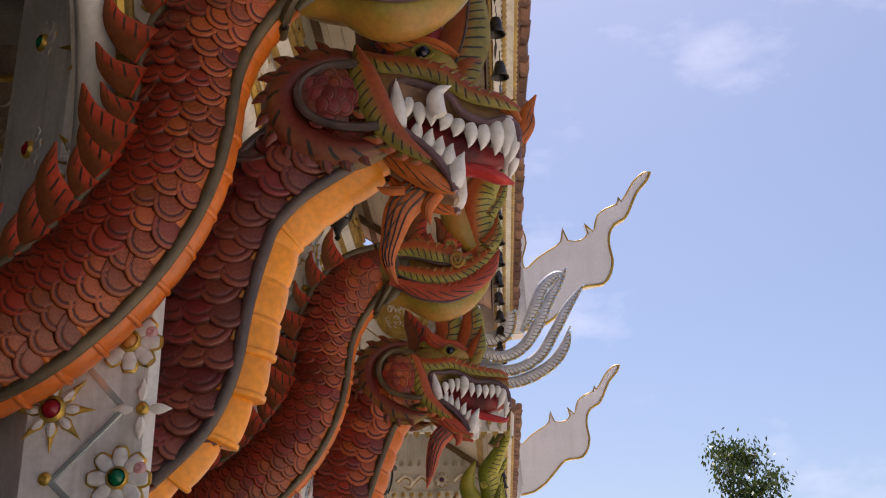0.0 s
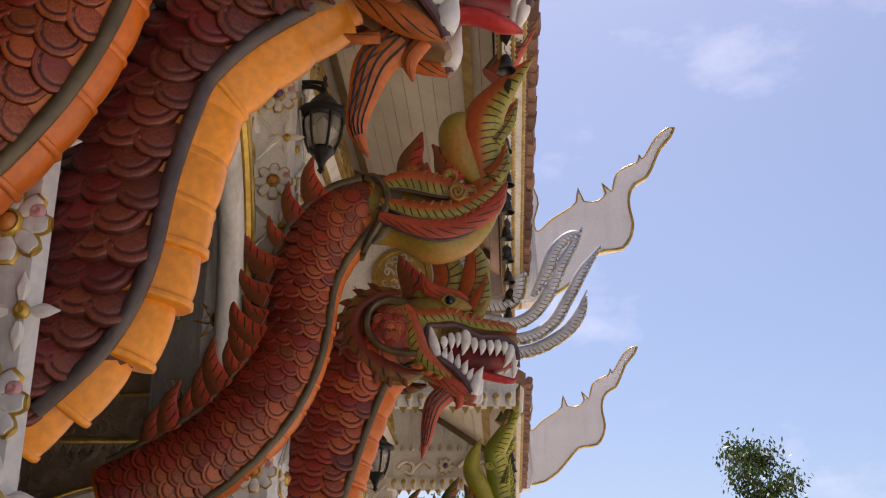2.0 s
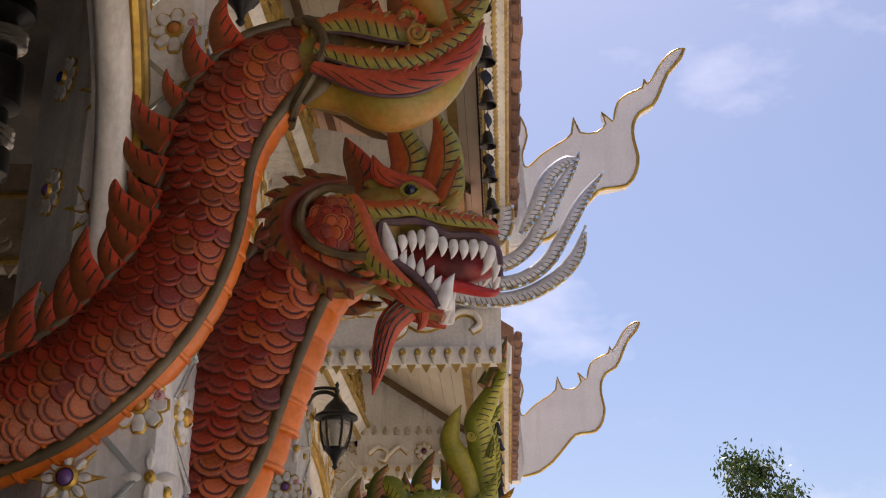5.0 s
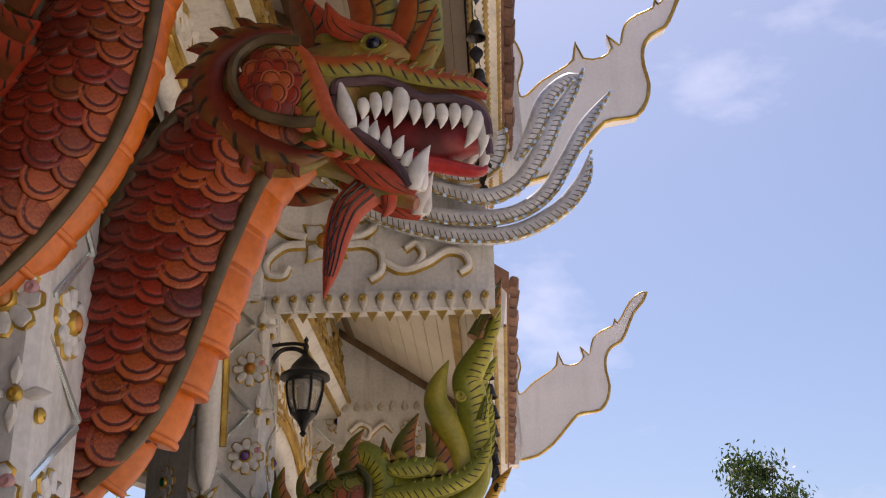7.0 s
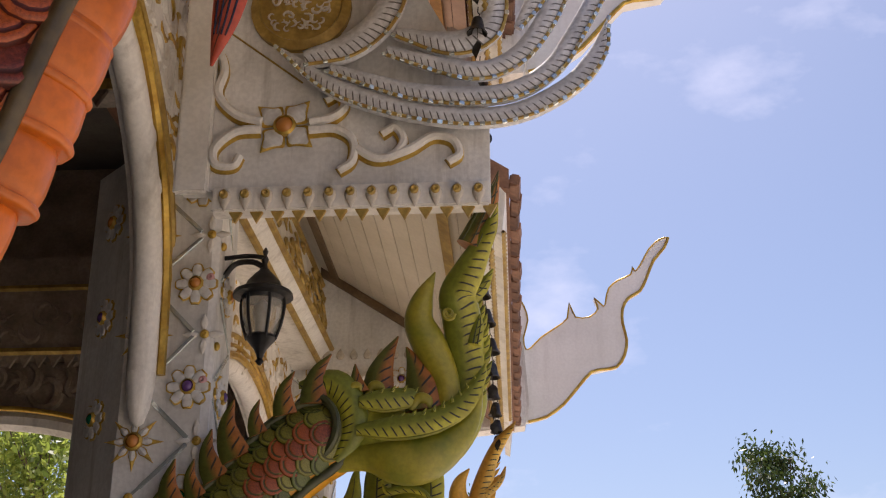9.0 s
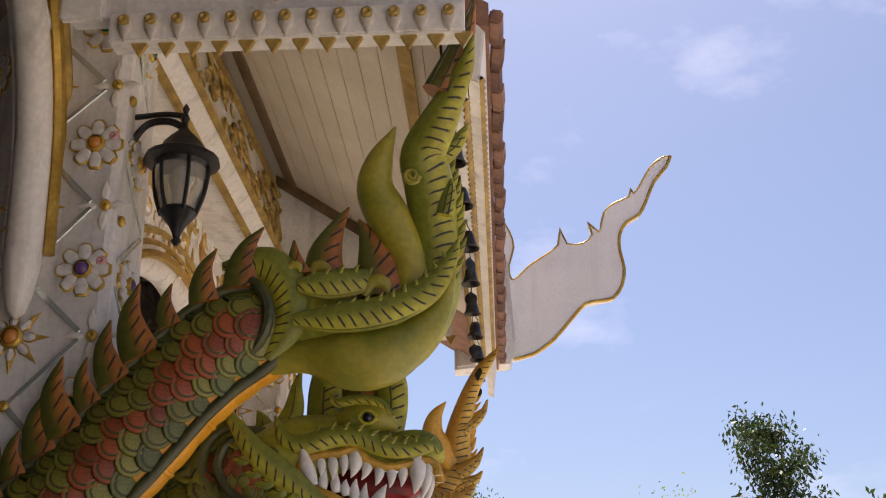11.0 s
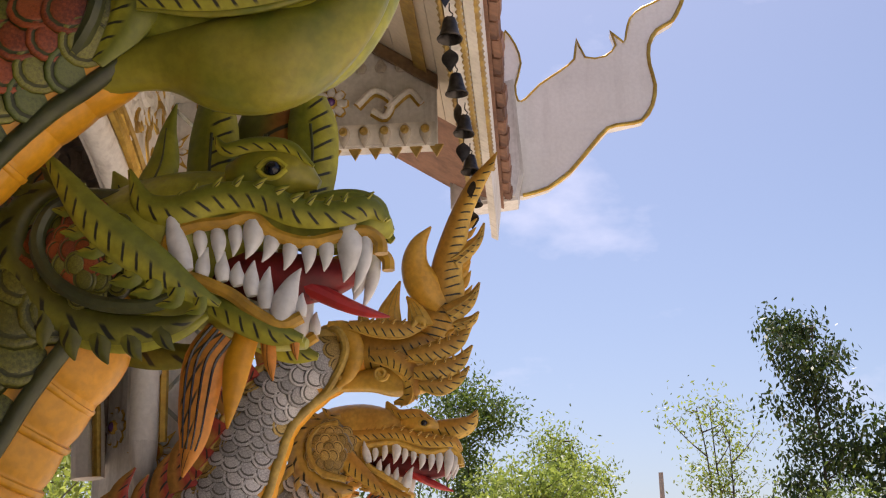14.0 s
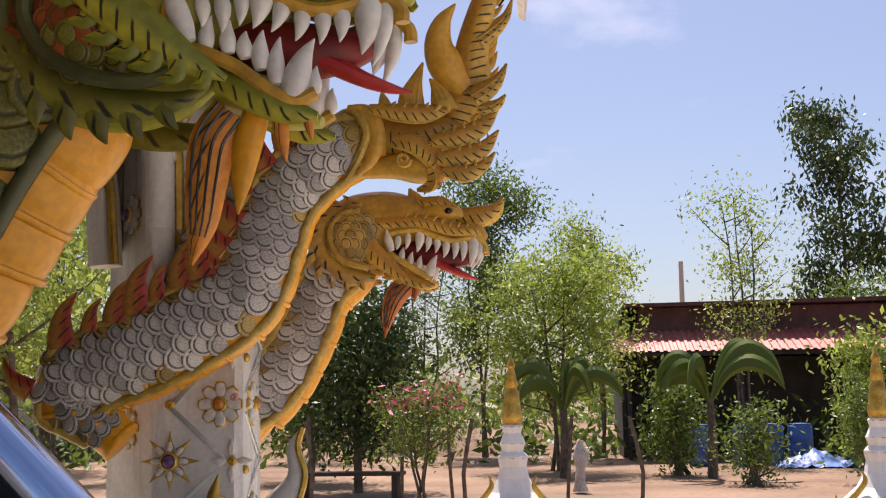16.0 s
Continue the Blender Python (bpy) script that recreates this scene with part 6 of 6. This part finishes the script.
# ---- open shed with red metal roof ----
shed = empty("shed", pose(2.1, 41, 0), "open shed with faded red metal roof and dark interior", "shed")
M["red_roof"] = paint("faded_red_sheet", (.5, .13, .1), (.68, .24, .19), .5, scale=1.5, fine=12)
M["rust"] = paint("dark_rusty_sheet", (.07, .03, .03), (.16, .07, .06), .7, scale=1.5, fine=12)
M["tarp"] = paint("blue_tarpaulin", (.03, .1, .35), (.08, .22, .6), .5, scale=3, fine=9)
# near-black boards make the shed's inside dark
M["dusk"] = paint("dark_board", (.03, .027, .024), (.07, .06, .05), .8, scale=2)
bm = B()
front, back_row = [], []
for k in range(120):                                                 # ribbed sheet, sloping to the front
    for x0, z in ((k * .1, .0), (k * .1 + .02, .03)) if k % 2 else ((k * .1, .03), (k * .1 + .02, .0)):
        front.append(bm.verts.new((x0 - .4, -1.2, 2.78 + z)))
        back_row.append(bm.verts.new((x0 - .4, .6, 3.4 + z)))
for k in range(len(front) - 1):
    bm.faces.new((front[k], front[k + 1], back_row[k + 1], back_row[k]))
part("lower_roof", bm, M["red_roof"], shed, smooth=False)
part("upper_wall", box(B(), .4, 12, .6, .75, 3.3, 4.05, .01), M["rust"], shed)
part("upper_roof", slab(B(), [(0, 4.05), (12.3, 4.15), (12.3, 4.25), (0, 4.15)], .2, 6.0), M["rust"], shed)
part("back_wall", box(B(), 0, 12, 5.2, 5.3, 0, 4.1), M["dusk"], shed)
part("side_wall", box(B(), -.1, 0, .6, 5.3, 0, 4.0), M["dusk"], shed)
for x in (0, 2.9, 5.8, 8.7, 11.6):
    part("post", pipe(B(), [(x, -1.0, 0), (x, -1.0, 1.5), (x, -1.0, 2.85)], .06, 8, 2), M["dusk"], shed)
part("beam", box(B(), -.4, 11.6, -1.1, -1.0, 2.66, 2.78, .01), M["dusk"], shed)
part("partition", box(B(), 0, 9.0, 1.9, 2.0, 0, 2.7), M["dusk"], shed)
for x, y, s in ((4.6, 37.2, 1), (5.25, 37.5, 1), (5.9, 37.4, 1), (3.6, 37.6, 1)):
    d = empty("drum", pose(x, y, 0, 0, 0, x * 40), "blue plastic drum standing by the shed", "drum", "blue drums")
    part("body", lathe(B(), [(.26, 0), (.29, .03), (.29, .3), (.3, .32), (.29, .34), (.29, .6), (.3, .62), (.29, .64), (.28, .88), (.24, .92)], 18), M["tarp"], d)
    part("lid", lathe(B(), [(.25, .92), (.25, .95), (.05, .96)], 18), M["tarp"], d)
bm = B()
bmesh.ops.create_grid(bm, x_segments=20, y_segments=14, size=1)
for q in bm.verts:
    a, b = q.co.x, q.co.y
    q.co = Vector((6.1 + .9 * a, 36.4 + .5 * b, .02 + max(0, .9 - abs(a) * .9) * max(0, b + .4) * .3 + .1 * noise.noise(Vector((a * 5, b * 5, 1)))))
tagged(part("tarpaulin", bm, M["tarp"]), "crumpled blue tarpaulin on the ground", "tarpaulin")
M["sack"] = paint("white_sack", (.5, .48, .44), (.7, .68, .63), .7, scale=6, fine=25, bump=.5)
for x, y, h in ((.6, 29.5, .8), (6.7, 31.5, 1.1)):
    bm = lathe(B(), [(.08, .0), (.12, .15), (.1, h * .5), (.13, h * .75), (.06, h), (.03, h + .08)], 14)
    for q in bm.verts:
        q.co += Vector((noise.noise(q.co * 5), noise.noise(q.co * 5 + Vector((7, 0, 0))), 0)) * .13
    o = tagged(part("wrapped_sack", bm, M["sack"]), "white plastic sack wrapped round a plant stem", "sack")
    o.matrix_world = pose(x, y, 0)
# small house with blue roof far off
house = empty("small_house", pose(-15.5, 45, 0), "small white house with blue metal roof", "house")
part("wall", box(B(), -2, 2, 0, 3, 0, 2.1), M["white"], house)
part("roof", slab(B(), [(-2.3, 1.9), (2.3, 1.9), (2.3, 2.0), (-2.3, 2.0)], -.6, 3.4), M["tarp"], house)
part("awning", slab(B(), [(-2.3, 1.5), (2.3, 1.45), (2.3, 1.5), (-2.3, 1.55)], -2.0, -.5), M["tarp"], house)
# utility pole, bench, tree guards
pole = empty("utility_pole", pose(7.2, 75, 0), "grey concrete utility pole", "pole")
part("shaft", pipe(B(), [(0, 0, 0), (0, 0, 4), (0, 0, 9)], (.2, .13), 8, 2), M["court"], pole)
bench = empty("bench", pose(-3.2, 28, 0), "low dark wooden garden bench", "bench")
part("seat", box(B(), -.9, .9, -.2, .2, .4, .46, .01), M["dusk"], bench)
for x in (-.75, .75):
    part("leg", box(B(), x - .05, x + .05, -.18, .18, 0, .4, .01), M["dusk"], bench)
for k in range(9):
    x, y = -4.6 + k * .72 + .2 * math.sin(k * 5), 27 + 2.2 * math.sin(k * 2.2)
    o = tagged(part("stake", pipe(B(), [(x, y, -.02), (x + .06 * math.sin(k), y, .6), (x + .12 * math.sin(k * 3), y, 1.35)], .03, 6, 2), BARK), "thin dark stake pushed into the earth", "stake", "garden stakes")


# ---- small boundary stupas ----
def stupa(x, y, z):
    """z: height of the tip."""
    s = empty("stupa", pose(x, y, z), "small white stupa with golden spire and gilded edges", "stupa", "boundary stupas")
    part("spire", lathe(B(), [(.004, 0), (.028, -.07), (.05, -.12), (.035, -.15), (.045, -.2), (.07, -.33), (.055, -.36), (.078, -.4), (.082, -.46), (.09, -.52), (.1, -.6), (.115, -.66), (.1, -.72), (.07, -.75)], 18), M["gold"], s, "golden turned spire")
    prof = [(.085, -.74), (.11, -.76), (.09, -.83), (.12, -.9), (.135, -.94), (.12, -.98), (.11, -1.02), (.155, -1.07), (.155, -1.11), (.14, -1.18), (.165, -1.3), (.24, -1.44), (.36, -1.56), (.44, -1.62), (.44, -1.72), (.5, -1.76), (.5, -z)]
    body = B()
    rows = []
    for r, h in prof:
        rows.append([body.verts.new((r * c, r * d, h)) for c, d in ((1, .45), (.45, 1), (-.45, 1), (-1, .45), (-1, -.45), (-.45, -1), (.45, -1), (1, -.45))])
    for a, b in zip(rows, rows[1:]):
        for k in range(8):
            body.faces.new((a[k], b[k], b[(k + 1) % 8], a[(k + 1) % 8]))
    body.faces.new(rows[0])
    part("body", body, M["bright"], s, smooth=False)
    for r, h in ((.115, -.765), (.14, -.94), (.16, -1.09)):
        part("gold_band", lathe(B(), [(r * .8, h + .012), (r * 1.06, h), (r * .8, h - .012)], 8), M["gold"], s)
    for sx in (-1, 1):
        part("gilded_flame", sweep(B(), [(sx * .45, -1.64, .02), (sx * .38, -1.56, .03), (sx * .28, -1.46, .03), (sx * .22, -1.36, .025), (sx * .25, -1.26, .002)], -.2, .7, 8, 4), M["gold"], s)
        part("gilded_flame", sweep(B(), [(sx * .44, -1.66, .03), (sx * .5, -1.6, .03), (sx * .52, -1.5, .002)], -.2, .7, 8, 4), M["gold"], s)
    part("gilded_arch", pipe(B(), [(-.2, -.38, -1.66), (-.1, -.38, -1.58), (0, -.37, -1.54), (.1, -.38, -1.58), (.2, -.38, -1.66)], .03, 6, 3), M["gold"], s)


stupa(-.26, 20.95, 2.08)
stupa(3.53, 20.95, 2.1)
stupa(7.3, 20.95, 2.1)
